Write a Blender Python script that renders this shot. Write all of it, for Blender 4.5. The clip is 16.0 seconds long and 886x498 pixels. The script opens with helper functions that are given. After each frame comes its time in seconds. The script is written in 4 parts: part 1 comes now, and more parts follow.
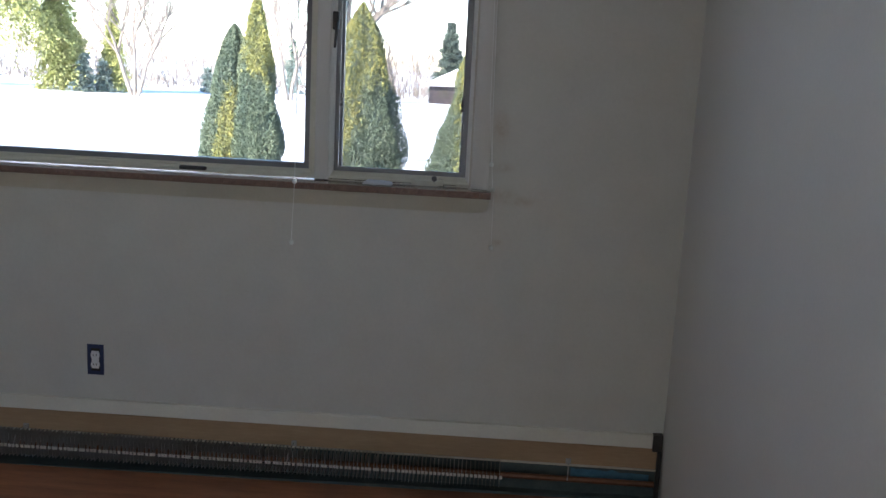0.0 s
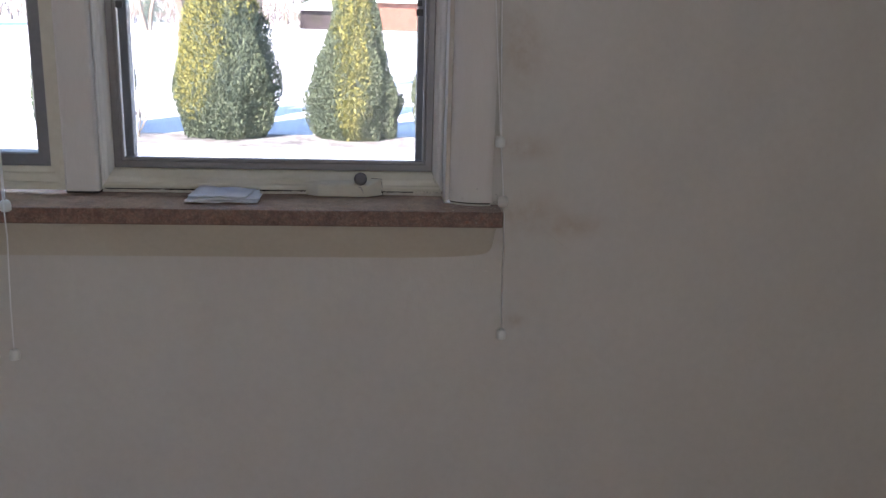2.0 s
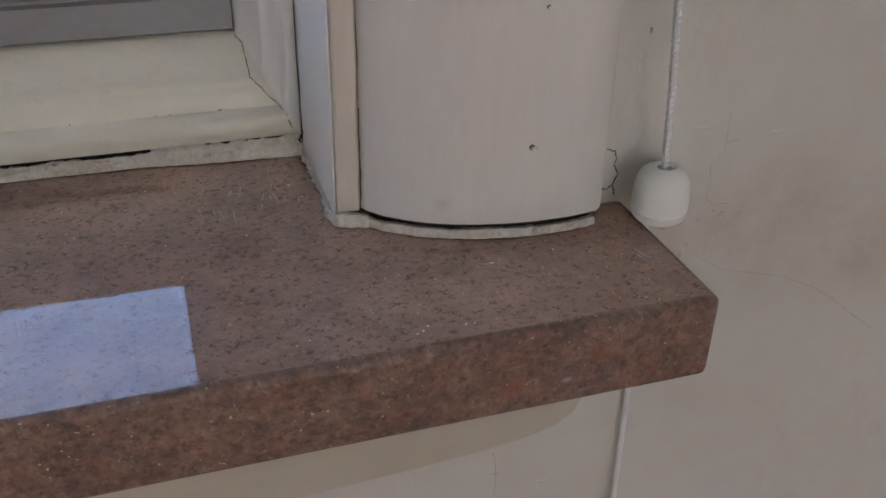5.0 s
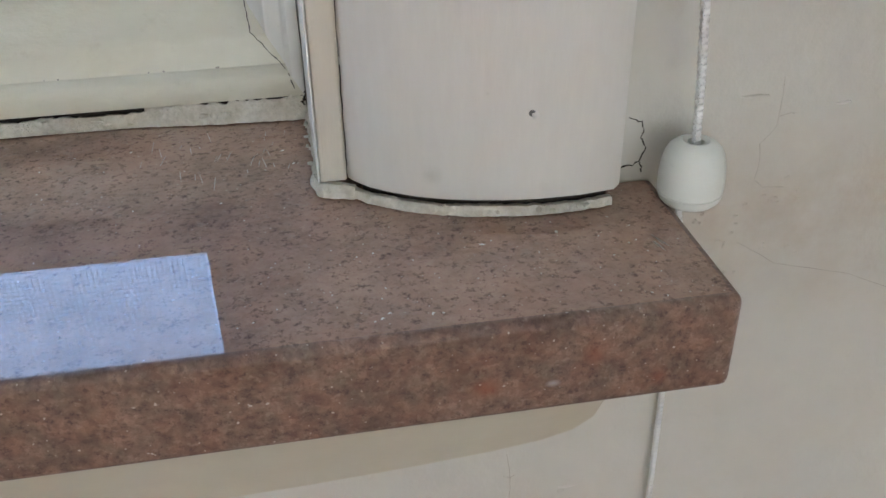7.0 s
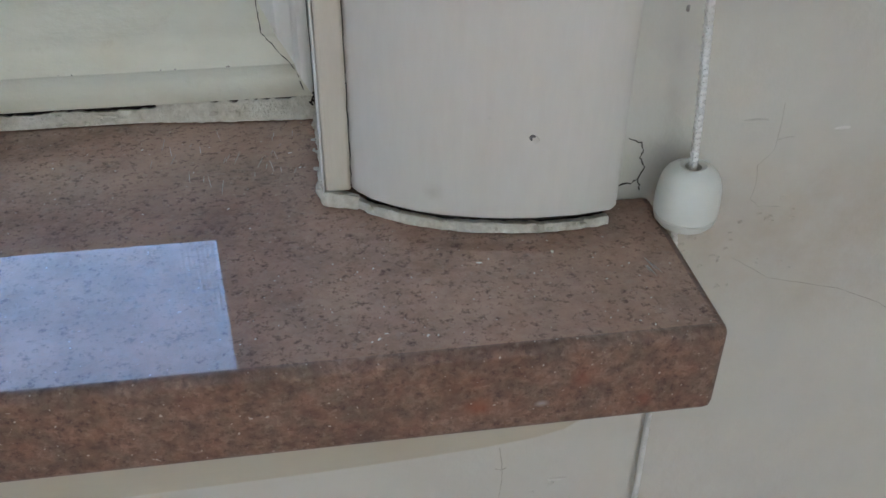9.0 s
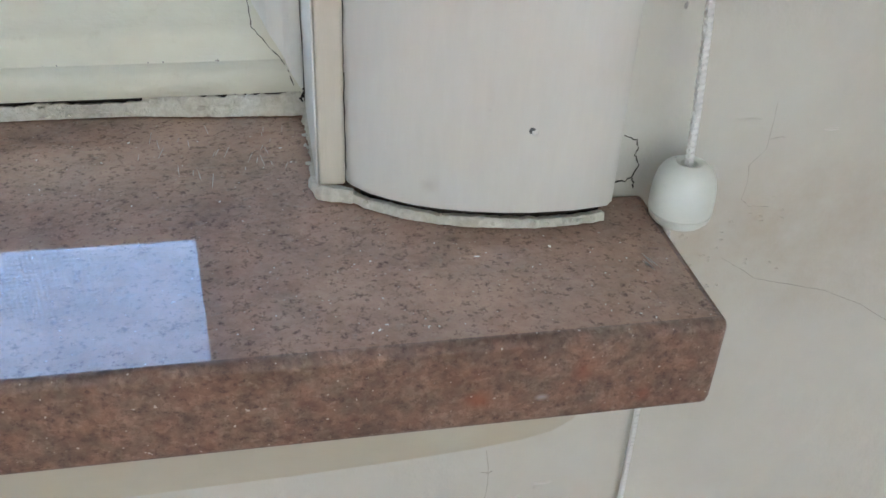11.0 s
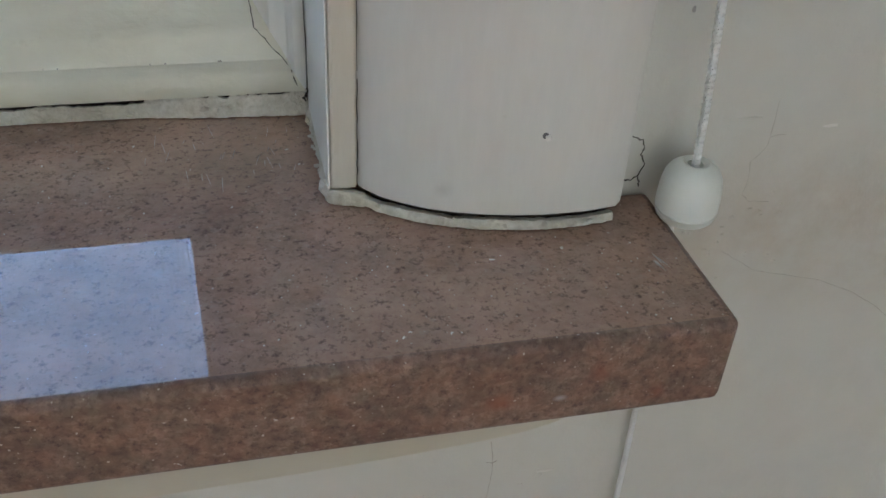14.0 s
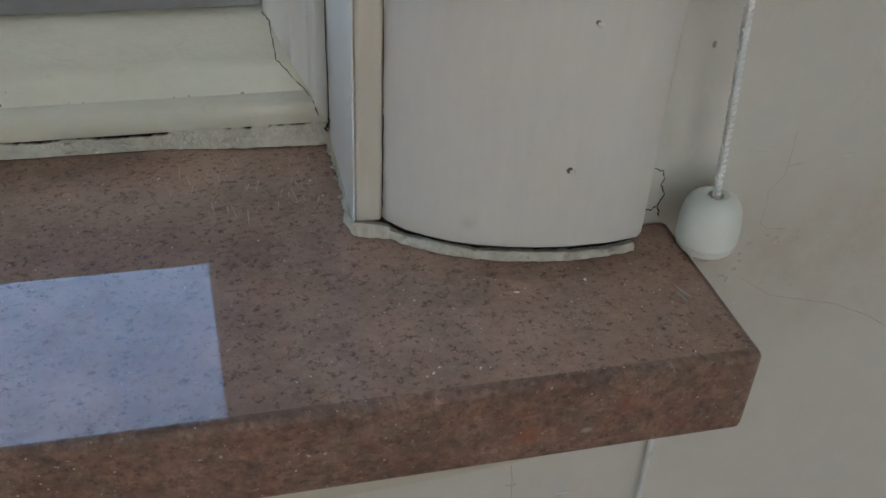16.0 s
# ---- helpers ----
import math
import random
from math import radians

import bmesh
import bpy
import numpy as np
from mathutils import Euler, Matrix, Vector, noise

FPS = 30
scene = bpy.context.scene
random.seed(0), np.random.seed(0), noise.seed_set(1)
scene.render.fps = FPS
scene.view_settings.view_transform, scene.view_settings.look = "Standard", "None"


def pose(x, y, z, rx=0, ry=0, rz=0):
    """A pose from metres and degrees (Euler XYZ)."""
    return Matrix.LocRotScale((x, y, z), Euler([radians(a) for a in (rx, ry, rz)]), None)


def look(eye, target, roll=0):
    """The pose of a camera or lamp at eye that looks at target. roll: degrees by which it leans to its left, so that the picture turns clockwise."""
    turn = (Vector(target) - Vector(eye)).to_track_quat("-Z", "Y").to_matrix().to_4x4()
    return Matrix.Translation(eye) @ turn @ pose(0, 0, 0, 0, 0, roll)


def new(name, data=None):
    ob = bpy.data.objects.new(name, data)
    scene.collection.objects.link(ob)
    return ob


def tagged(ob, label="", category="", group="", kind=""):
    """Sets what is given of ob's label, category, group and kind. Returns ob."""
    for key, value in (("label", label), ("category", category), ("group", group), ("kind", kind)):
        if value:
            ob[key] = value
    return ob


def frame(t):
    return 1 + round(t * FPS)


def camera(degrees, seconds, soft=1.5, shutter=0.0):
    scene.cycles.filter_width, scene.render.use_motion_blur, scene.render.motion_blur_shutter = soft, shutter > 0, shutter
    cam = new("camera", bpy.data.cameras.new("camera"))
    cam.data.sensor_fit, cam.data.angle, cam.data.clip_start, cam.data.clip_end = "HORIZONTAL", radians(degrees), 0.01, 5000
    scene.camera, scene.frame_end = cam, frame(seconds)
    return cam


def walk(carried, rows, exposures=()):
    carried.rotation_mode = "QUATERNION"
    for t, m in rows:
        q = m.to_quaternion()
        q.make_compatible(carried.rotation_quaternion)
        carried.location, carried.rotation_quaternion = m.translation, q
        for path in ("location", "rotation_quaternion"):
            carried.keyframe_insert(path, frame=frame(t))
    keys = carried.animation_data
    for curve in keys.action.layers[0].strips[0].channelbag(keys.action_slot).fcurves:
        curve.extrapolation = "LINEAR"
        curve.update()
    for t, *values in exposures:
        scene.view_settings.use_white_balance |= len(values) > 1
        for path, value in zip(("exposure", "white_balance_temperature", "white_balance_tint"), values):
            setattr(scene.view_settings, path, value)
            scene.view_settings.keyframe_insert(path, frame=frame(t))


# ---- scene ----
cam = camera(51.0, 16.0)
PATH = [
    (0, (0.006, -3.289, 1.548), (-0.093, -1.328, 1.168), 2.9),
    (0.2, (-0.021, -3.106, 1.523), (-0.071, -1.148, 1.119), 2.9),
    (0.5, (-0.004, -2.776, 1.495), (-0.067, -0.825, 1.06), 2.1),
    (0.8, (-0.075, -2.533, 1.477), (-0.122, -0.596, 0.981), 2.7),
    (1, (-0.141, -2.322, 1.467), (-0.161, -0.391, 0.948), 1.7),
    (1.2, (-0.205, -2.135, 1.474), (-0.115, -0.220, 0.905), 2.8),
    (1.5, (-0.172, -1.812, 1.443), (-0.039, 0.103, 0.884), 2.1),
    (1.8, (-0.181, -1.529, 1.436), (-0.021, 0.394, 0.908), 2.4),
    (2, (-0.193, -1.353, 1.428), (-0.034, 0.571, 0.905), 1.7),
    (2.2, (-0.231, -1.182, 1.427), (0.030, 0.732, 0.907), 1.4),
    (2.5, (-0.245, -0.94, 1.42), (0.307, 0.903, 0.872), 1.4),
    (2.8, (-0.206, -0.733, 1.397), (0.369, 1.095, 0.827), 1.5),
    (3, (-0.198, -0.646, 1.382), (0.384, 1.166, 0.766), 1.3),
    (3.2, (-0.187, -0.553, 1.363), (0.368, 1.234, 0.657), 1.6),
    (3.5, (-0.205, -0.433, 1.35), (0.375, 1.265, 0.465), 1.0),
    (3.8, (-0.178, -0.347, 1.296), (0.446, 1.335, 0.410), 2.2),
    (4, (-0.163, -0.31, 1.293), (0.471, 1.334, 0.346), 2.4),
    (4.2, (-0.141, -0.274, 1.268), (0.444, 1.392, 0.329), 2.8),
    (4.5, (-0.13, -0.234, 1.27), (0.413, 1.389, 0.235), 1.5),
    (5, (-0.122, -0.207, 1.252), (0.425, 1.423, 0.23), 1.3),
    (7.5, (-0.081, -0.192, 1.238), (0.168, 1.468, 0.15), -0.7),
    (8, (-0.08, -0.194, 1.251), (0.165, 1.435, 0.116), -0.1),
    (8.5, (-0.081, -0.19, 1.256), (0.162, 1.414, 0.087), 0.0),
    (9, (-0.082, -0.189, 1.255), (0.175, 1.419, 0.094), 0.6),
    (11.5, (-0.093, -0.19, 1.248), (0.272, 1.428, 0.129), 3.0),
    (12, (-0.095, -0.191, 1.251), (0.287, 1.413, 0.119), 3.2),
    (12.5, (-0.097, -0.188, 1.251), (0.304, 1.408, 0.114), 3.4),
    (13, (-0.098, -0.187, 1.253), (0.31, 1.399, 0.105), 3.3),
    (13.5, (-0.099, -0.187, 1.257), (0.303, 1.387, 0.091), 3.0),
    (14, (-0.102, -0.185, 1.256), (0.315, 1.382, 0.084), 3.5),
    (14.5, (-0.104, -0.182, 1.259), (0.311, 1.37, 0.068), 3.4),
    (15, (-0.105, -0.181, 1.264), (0.296, 1.38, 0.079), 3.1),
    (15.5, (-0.104, -0.18, 1.261), (0.292, 1.395, 0.093), 2.6),
    (16, (-0.108, -0.182, 1.263), (0.312, 1.388, 0.098), 3.2),
]
EXPOSURES = [(0, 2.12, 6300, 13), (0.8, 2.36, 6600, 17.5), (1.5, 2.68, 6650, 21), (2, 2.52, 6750, 21), (3, 2.36, 6800, 21), (3.5, 2.50, 7050, 22), (4, 2.74, 7050, 22), (4.5, 3.02, 7050, 21.5), (5, 3.25, 7050, 22),
             (7.5, 3.98, 6650, 10.5), (8.3, 4.02, 6450, 10), (9, 3.66, 6400, 10), (11.5, 4.16, 6500, 8.5), (12, 4.07, 6500, 8), (12.5, 3.82, 6500, 8), (14, 3.52, 6600, 8.5),
             (14.5, 3.52, 6550, 8.5), (15, 3.30, 6600, 8.5), (16, 3.28, 6700, 9)]
walk(cam, [(t, look(e, g, r)) for t, e, g, r in PATH], EXPOSURES)

# ---- world and large lights ----
SUN_AZ = radians(213)      # compass turn of the sun about z, measured from +y towards +x
SUN_EL = radians(28)
world = bpy.data.worlds.new("winter_sky")
scene.world = world
world.use_nodes = True
wn = world.node_tree
sky = wn.nodes.new("ShaderNodeTexSky")
sky.sky_type = "NISHITA"
sky.sun_disc = False
sky.sun_elevation = SUN_EL
sky.sun_rotation = SUN_AZ
sky.air_density = 1.0
sky.dust_density = 0.1
sky.ozone_density = 3.0
wn.links.new(sky.outputs[0], wn.nodes["Background"].inputs[0])
wn.nodes["Background"].inputs[1].default_value = 0.15

sun_data = bpy.data.lights.new("sun", "SUN")
sun_data.energy = 5.0
sun_data.angle = radians(0.5)
sun_data.color = (1.0, 0.94, 0.84)
sun = new("sun", sun_data)
sun_from = Vector((math.sin(SUN_AZ) * math.cos(SUN_EL), math.cos(SUN_AZ) * math.cos(SUN_EL), math.sin(SUN_EL)))
sun.matrix_world = look(sun_from * 30, (0, 0, 0))


def fill_light(name, at, to, width, height, watts, color):
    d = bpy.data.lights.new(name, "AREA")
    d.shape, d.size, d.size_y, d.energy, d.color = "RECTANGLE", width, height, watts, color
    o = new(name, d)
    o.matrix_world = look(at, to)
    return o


# added fill lamp in an unseen side opening, at the back of the room
fill_light("side_fill_light", (0.62, -3.45, 1.55), (-3, -5.5, 1.40), 1.0, 1.15, 2.1, (0.95, 1.0, 0.975))
# added fill lamp in an unseen, made-up doorway at the back
fill_light("back_fill_light", (0.10, -4.33, 1.03), (0.12, 0.0, 1.03), 0.80, 1.95, 1.28, (0.965, 1.0, 0.975))

S = 1.13          # top of the stone sill
ROOM_R = 0.69     # side wall beside the window
ROOM_L = -3.4
ROOM_B = -4.3
CEIL = 2.45


# ---- materials ----
def links(m):
    m.use_nodes = True
    nt = m.node_tree
    return nt, nt.nodes["Principled BSDF"]


def node(nt, kind, **values):
    n = nt.nodes.new(kind)
    for k, v in values.items():
        n.inputs[k.replace("_", " ")].default_value = v
    return n


def surface(name, low, high, scale=6.0, fine=120.0, rough=0.5, metal=0.0, bump=0.15, depth=0.002, spec=0.5, stretch=(1, 1, 1), dirt=None, dirt_amount=0.0):
    """Two scales of colour variation, with grain in gloss and relief."""
    m = bpy.data.materials.new(name)
    nt, b = links(m)
    L = nt.links.new
    tc = nt.nodes.new("ShaderNodeTexCoord")
    mp = nt.nodes.new("ShaderNodeMapping")
    mp.inputs["Scale"].default_value = stretch
    L(tc.outputs["Object"], mp.inputs[0])
    big = node(nt, "ShaderNodeTexNoise", Scale=scale, Detail=4.0, Roughness=0.55)
    small = node(nt, "ShaderNodeTexNoise", Scale=fine, Detail=5.0, Roughness=0.6)
    L(mp.outputs[0], big.inputs["Vector"])
    L(mp.outputs[0], small.inputs["Vector"])
    mixf = nt.nodes.new("ShaderNodeMath")
    mixf.operation = "MULTIPLY_ADD"
    mixf.inputs[1].default_value = 0.55
    L(big.outputs[0], mixf.inputs[0])
    half = nt.nodes.new("ShaderNodeMath")
    half.operation = "MULTIPLY"
    half.inputs[1].default_value = 0.45
    L(small.outputs[0], half.inputs[0])
    L(half.outputs[0], mixf.inputs[2])
    ramp = nt.nodes.new("ShaderNodeValToRGB")
    ramp.color_ramp.elements[0].position, ramp.color_ramp.elements[1].position = 0.32, 0.68
    ramp.color_ramp.elements[0].color, ramp.color_ramp.elements[1].color = (*low, 1), (*high, 1)
    L(mixf.outputs[0], ramp.inputs[0])
    color = ramp.outputs[0]
    if dirt:
        dn = node(nt, "ShaderNodeTexNoise", Scale=scale * 5.3, Detail=8.0, Roughness=0.75)
        L(tc.outputs["Object"], dn.inputs["Vector"])
        dr = nt.nodes.new("ShaderNodeMapRange")
        dr.inputs[1].default_value, dr.inputs[2].default_value = 0.58, 0.75
        dr.inputs[3].default_value, dr.inputs[4].default_value = 0.0, dirt_amount
        L(dn.outputs[0], dr.inputs[0])
        mx = nt.nodes.new("ShaderNodeMix")
        mx.data_type = "RGBA"
        mx.inputs["B"].default_value = (*dirt, 1)
        mx.inputs[7].default_value = (*dirt, 1)
        L(dr.outputs[0], mx.inputs[0])
        L(color, mx.inputs[6])
        color = mx.outputs[2]
    L(color, b.inputs["Base Color"])
    rr = nt.nodes.new("ShaderNodeMapRange")
    rr.inputs[3].default_value, rr.inputs[4].default_value = max(0.02, rough - 0.12), min(1.0, rough + 0.12)
    L(small.outputs[0], rr.inputs[0])
    L(rr.outputs[0], b.inputs["Roughness"])
    b.inputs["Metallic"].default_value = metal
    b.inputs["Specular IOR Level"].default_value = spec
    bp = nt.nodes.new("ShaderNodeBump")
    bp.inputs["Strength"].default_value = bump
    bp.inputs["Distance"].default_value = depth
    L(mixf.outputs[0], bp.inputs["Height"])
    L(bp.outputs[0], b.inputs["Normal"])
    return m


def granite(name, gloss_low=0.003, gloss_high=0.007, level=0.95, film=0.0, lit_dust=0.0):
    """Polished brown-pink stone: fine dark and pale grains, rusty patches, a thin film of dust, and an optional paler
    cast for window light.
    """
    m = bpy.data.materials.new(name)
    nt, b = links(m)
    L = nt.links.new
    tc = nt.nodes.new("ShaderNodeTexCoord")
    obj = tc.outputs["Object"]

    def ramp(src, stops):
        r = nt.nodes.new("ShaderNodeValToRGB")
        e = r.color_ramp.elements
        while len(e) < len(stops):
            e.new(0.5)
        for i, (p, c) in enumerate(stops):
            e[i].position, e[i].color = p, (*c, 1)
        L(src, r.inputs[0])
        return r.outputs[0]

    def mix(f, a, c, kind="MIX"):
        x = nt.nodes.new("ShaderNodeMix")
        x.data_type, x.blend_type = "RGBA", kind
        if isinstance(f, float):
            x.inputs[0].default_value = f
        else:
            L(f, x.inputs[0])
        L(a, x.inputs[6])
        if isinstance(c, tuple):
            x.inputs[7].default_value = (*c, 1)
        else:
            L(c, x.inputs[7])
        return x.outputs[2]

    def noise_tex(scale, detail=3.0, rough=0.6, off=0.0):
        n = node(nt, "ShaderNodeTexNoise", Scale=scale, Detail=detail, Roughness=rough)
        mp = nt.nodes.new("ShaderNodeMapping")
        mp.inputs["Location"].default_value = (off, off * 1.7, off * 0.6)
        L(obj, mp.inputs[0])
        L(mp.outputs[0], n.inputs["Vector"])
        return n.outputs[0]

    vor = node(nt, "ShaderNodeTexVoronoi", Scale=950.0, Randomness=1.0)
    L(obj, vor.inputs["Vector"])
    sep = nt.nodes.new("ShaderNodeSeparateColor")
    L(vor.outputs["Color"], sep.inputs[0])
    grains = ramp(sep.outputs[0], [(0.0, (0.138, 0.088, 0.072)), (0.25, (0.202, 0.138, 0.113)), (0.75, (0.255, 0.176, 0.145)), (1.0, (0.35, 0.27, 0.225))])
    clouds = ramp(noise_tex(300.0, 6.0, 0.75), [(0.3, (0.108, 0.066, 0.052)), (0.5, (0.222, 0.149, 0.12)), (0.7, (0.355, 0.255, 0.21))])
    base = mix(0.66, grains, clouds)
    patch = ramp(noise_tex(70.0, 3.0, 0.6, 9.0), [(0.36, (0.84, 0.775, 0.745)), (0.62, (1.1, 1.06, 1.01))])
    base = mix(1.0, base, patch, "MULTIPLY")
    # soft rose and grey-brown mottling, a few millimetres across
    rose = ramp(noise_tex(165.0, 3.0, 0.55, 17.0), [(0.34, (0.84, 0.90, 0.90)), (0.5, (1.0, 0.98, 0.97)), (0.64, (1.12, 1.01, 0.97))])
    base = mix(1.0, base, rose, "MULTIPLY")
    # warm paler cast on the top: dust, and window light put into colour
    if lit_dust:
        cover = ramp(noise_tex(38.0, 6.0, 0.7, 23.0), [(0.3, (lit_dust * 0.35,) * 3), (0.7, (lit_dust * 1.6,) * 3)])
        base = mix(cover, base, (0.60, 0.385, 0.28))
    # small ragged dark crystals
    fleck = ramp(noise_tex(620.0, 4.0, 0.7, 3.0), [(0.53, (0, 0, 0)), (0.68, (0.75, 0.75, 0.75))])
    base = mix(fleck, base, (0.088, 0.054, 0.045))
    pale = ramp(noise_tex(420.0, 2.0, 0.5, 7.0), [(0.62, (0, 0, 0)), (0.74, (0.45, 0.45, 0.45))])
    base = mix(pale, base, (0.40, 0.30, 0.24))
    rust = ramp(noise_tex(60.0, 4.0, 0.6, 11.0), [(0.60, (0, 0, 0)), (0.72, (0.32, 0.32, 0.32))])
    base = mix(rust, base, (0.24, 0.10, 0.055))
    dust = ramp(noise_tex(900.0, 1.0, 0.5, 5.0), [(0.735, (0, 0, 0)), (0.78, (0.85, 0.85, 0.85))])
    base = mix(dust, base, (0.6, 0.52, 0.46))
    L(base, b.inputs["Base Color"])
    rr = ramp(noise_tex(60.0, 5.0, 0.7, 2.0), [(0.35, (gloss_low,) * 3), (0.75, (gloss_high,) * 3)])
    L(rr, b.inputs["Roughness"])
    b.inputs["Specular IOR Level"].default_value = level
    bp = nt.nodes.new("ShaderNodeBump")
    bp.inputs["Strength"].default_value, bp.inputs["Distance"].default_value = 0.0006, 0.0004
    L(noise_tex(240.0), bp.inputs["Height"])
    L(bp.outputs[0], b.inputs["Normal"])
    b.inputs["Coat Weight"].default_value, b.inputs["Coat Roughness"].default_value = film, 0.32
    return m


def glass(name):
    m = bpy.data.materials.new(name)
    nt, b = links(m)
    b.inputs["Base Color"].default_value = (0.97, 0.985, 0.98, 1)
    b.inputs["Roughness"].default_value = 0.0
    b.inputs["IOR"].default_value = 1.45
    b.inputs["Transmission Weight"].default_value = 1.0
    return m


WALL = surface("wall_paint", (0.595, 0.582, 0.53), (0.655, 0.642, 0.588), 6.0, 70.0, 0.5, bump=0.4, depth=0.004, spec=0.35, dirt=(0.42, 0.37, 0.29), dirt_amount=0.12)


def smudge(m, spots, color, amount):
    """Soft brown stains rubbed into the paint round the given spots (x, y, z, radius)."""
    nt, b = m.node_tree, m.node_tree.nodes["Principled BSDF"]
    L = nt.links.new
    tc = nt.nodes.new("ShaderNodeTexCoord")
    grain = node(nt, "ShaderNodeTexNoise", Scale=34.0, Detail=6.0, Roughness=0.7)
    L(tc.outputs["Object"], grain.inputs["Vector"])
    total = None
    for x, y, z, r, squash in spots:
        mp = nt.nodes.new("ShaderNodeMapping")
        mp.inputs["Scale"].default_value = (1, 1, squash)
        mp.inputs["Location"].default_value = (-x, -y, -z * squash)
        L(tc.outputs["Object"], mp.inputs[0])
        ln = nt.nodes.new("ShaderNodeVectorMath")
        ln.operation = "LENGTH"
        L(mp.outputs[0], ln.inputs[0])
        f = nt.nodes.new("ShaderNodeMapRange")
        f.interpolation_type = "SMOOTHSTEP"
        f.inputs[1].default_value, f.inputs[2].default_value = r, 0.0
        L(ln.outputs["Value"], f.inputs[0])
        if total is None:
            total = f.outputs[0]
        else:
            a = nt.nodes.new("ShaderNodeMath")
            a.operation = "MAXIMUM"
            L(total, a.inputs[0])
            L(f.outputs[0], a.inputs[1])
            total = a.outputs[0]
    gr = nt.nodes.new("ShaderNodeMapRange")
    gr.inputs[1].default_value, gr.inputs[2].default_value, gr.inputs[4].default_value = 0.32, 0.68, amount
    L(grain.outputs[0], gr.inputs[0])
    mu = nt.nodes.new("ShaderNodeMath")
    mu.operation = "MULTIPLY"
    L(gr.outputs[0], mu.inputs[0])
    L(total, mu.inputs[1])
    mx = nt.nodes.new("ShaderNodeMix")
    mx.data_type = "RGBA"
    old = b.inputs["Base Color"].links[0].from_socket
    L(mu.outputs[0], mx.inputs[0])
    L(old, mx.inputs[6])
    mx.inputs[7].default_value = (*color, 1)
    L(mx.outputs[2], b.inputs["Base Color"])


smudge(WALL, [(0.045, 0, 1.116, 0.085, 2.2), (0.035, 0, 1.216, 0.06, 2.2), (0.02, 0, 1.36, 0.05, 0.6), (0.03, 0, 0.945, 0.035, 1.8), (0.10, 0, 1.100, 0.10, 3.2)], (0.40, 0.285, 0.17), 0.50)
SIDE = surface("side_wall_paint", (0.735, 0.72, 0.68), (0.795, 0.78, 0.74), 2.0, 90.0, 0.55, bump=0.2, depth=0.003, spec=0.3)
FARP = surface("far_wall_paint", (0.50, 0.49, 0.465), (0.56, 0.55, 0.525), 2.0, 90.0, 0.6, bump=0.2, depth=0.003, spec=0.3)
TRIM = surface("casing_paint", (0.655, 0.632, 0.588), (0.715, 0.692, 0.648), 14.0, 160.0, 0.48, bump=0.2, depth=0.001, stretch=(3, 3, 0.5), dirt=(0.5, 0.44, 0.36), dirt_amount=0.1)
# white paint lifted above the casing's tone to carry window light
LITWHITE = surface("lit_jamb_paint", (0.77, 0.76, 0.72), (0.83, 0.82, 0.78), 14.0, 120.0, 0.45, bump=0.3, depth=0.0015, stretch=(2, 2, 0.6), dirt=(0.5, 0.45, 0.36), dirt_amount=0.2)
CREAM = surface("cream_paint", (0.63, 0.60, 0.485), (0.71, 0.685, 0.575), 34.0, 90.0, 0.36, bump=0.55, depth=0.003, stretch=(0.8, 1.1, 1.3), dirt=(0.44, 0.39, 0.28), dirt_amount=0.3)
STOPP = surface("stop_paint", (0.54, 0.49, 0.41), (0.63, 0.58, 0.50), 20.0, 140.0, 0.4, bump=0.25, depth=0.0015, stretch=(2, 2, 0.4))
CRACKM = surface("grimy_crack", (0.34, 0.31, 0.26), (0.48, 0.45, 0.39), 200.0, 700.0, 0.9, bump=0.1)
CAULK = surface("old_caulk", (0.56, 0.52, 0.43), (0.82, 0.79, 0.71), 220.0, 800.0, 0.7, bump=0.9, depth=0.002, dirt=(0.26, 0.22, 0.17), dirt_amount=0.5)
# near-black; stands in for shade inside gaps, and colours cracks and slots
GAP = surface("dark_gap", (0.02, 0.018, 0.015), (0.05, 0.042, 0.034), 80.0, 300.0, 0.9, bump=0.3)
STONE = granite("polished_granite", film=0.10, lit_dust=0.47)
HONED = granite("honed_granite", 0.35, 0.55, 0.3)
smudge(HONED, [(-0.0524, -0.0525, 1.1150, 0.0050, 1.3), (-0.0154, -0.0525, 1.1127, 0.0032, 0.8), (-0.030, -0.0525, 1.120, 0.004, 0.8)], (0.33, 0.11, 0.055), 0.8)
smudge(HONED, [(-0.0386, -0.0525, 1.1140, 0.0022, 1.8)], (0.46, 0.44, 0.44), 1.0)
# cream, lowered in tone for the shade beneath the sill
APRON = surface("shaded_apron_paint", (0.555, 0.525, 0.425), (0.625, 0.595, 0.495), 6.0, 120.0, 0.45, bump=0.15, depth=0.001)
SCREEN = surface("grey_screen_frame", (0.20, 0.195, 0.20), (0.25, 0.245, 0.25), 20.0, 200.0, 0.4, metal=0.25, bump=0.08)
SASH = surface("grey_sash", (0.19, 0.19, 0.20), (0.24, 0.24, 0.25), 20.0, 200.0, 0.45, bump=0.08)
WIRE = surface("screen_wire", (0.08, 0.08, 0.085), (0.11, 0.11, 0.115), 50.0, 300.0, 0.5, metal=0.3, bump=0.0)
CAPG = surface("dull_rubber", (0.085, 0.083, 0.085), (0.13, 0.125, 0.125), 60.0, 300.0, 0.6, bump=0.2, depth=0.001)
BLACK = surface("dark_hardware", (0.025, 0.024, 0.024), (0.055, 0.052, 0.05), 60.0, 300.0, 0.5, bump=0.3, depth=0.001)
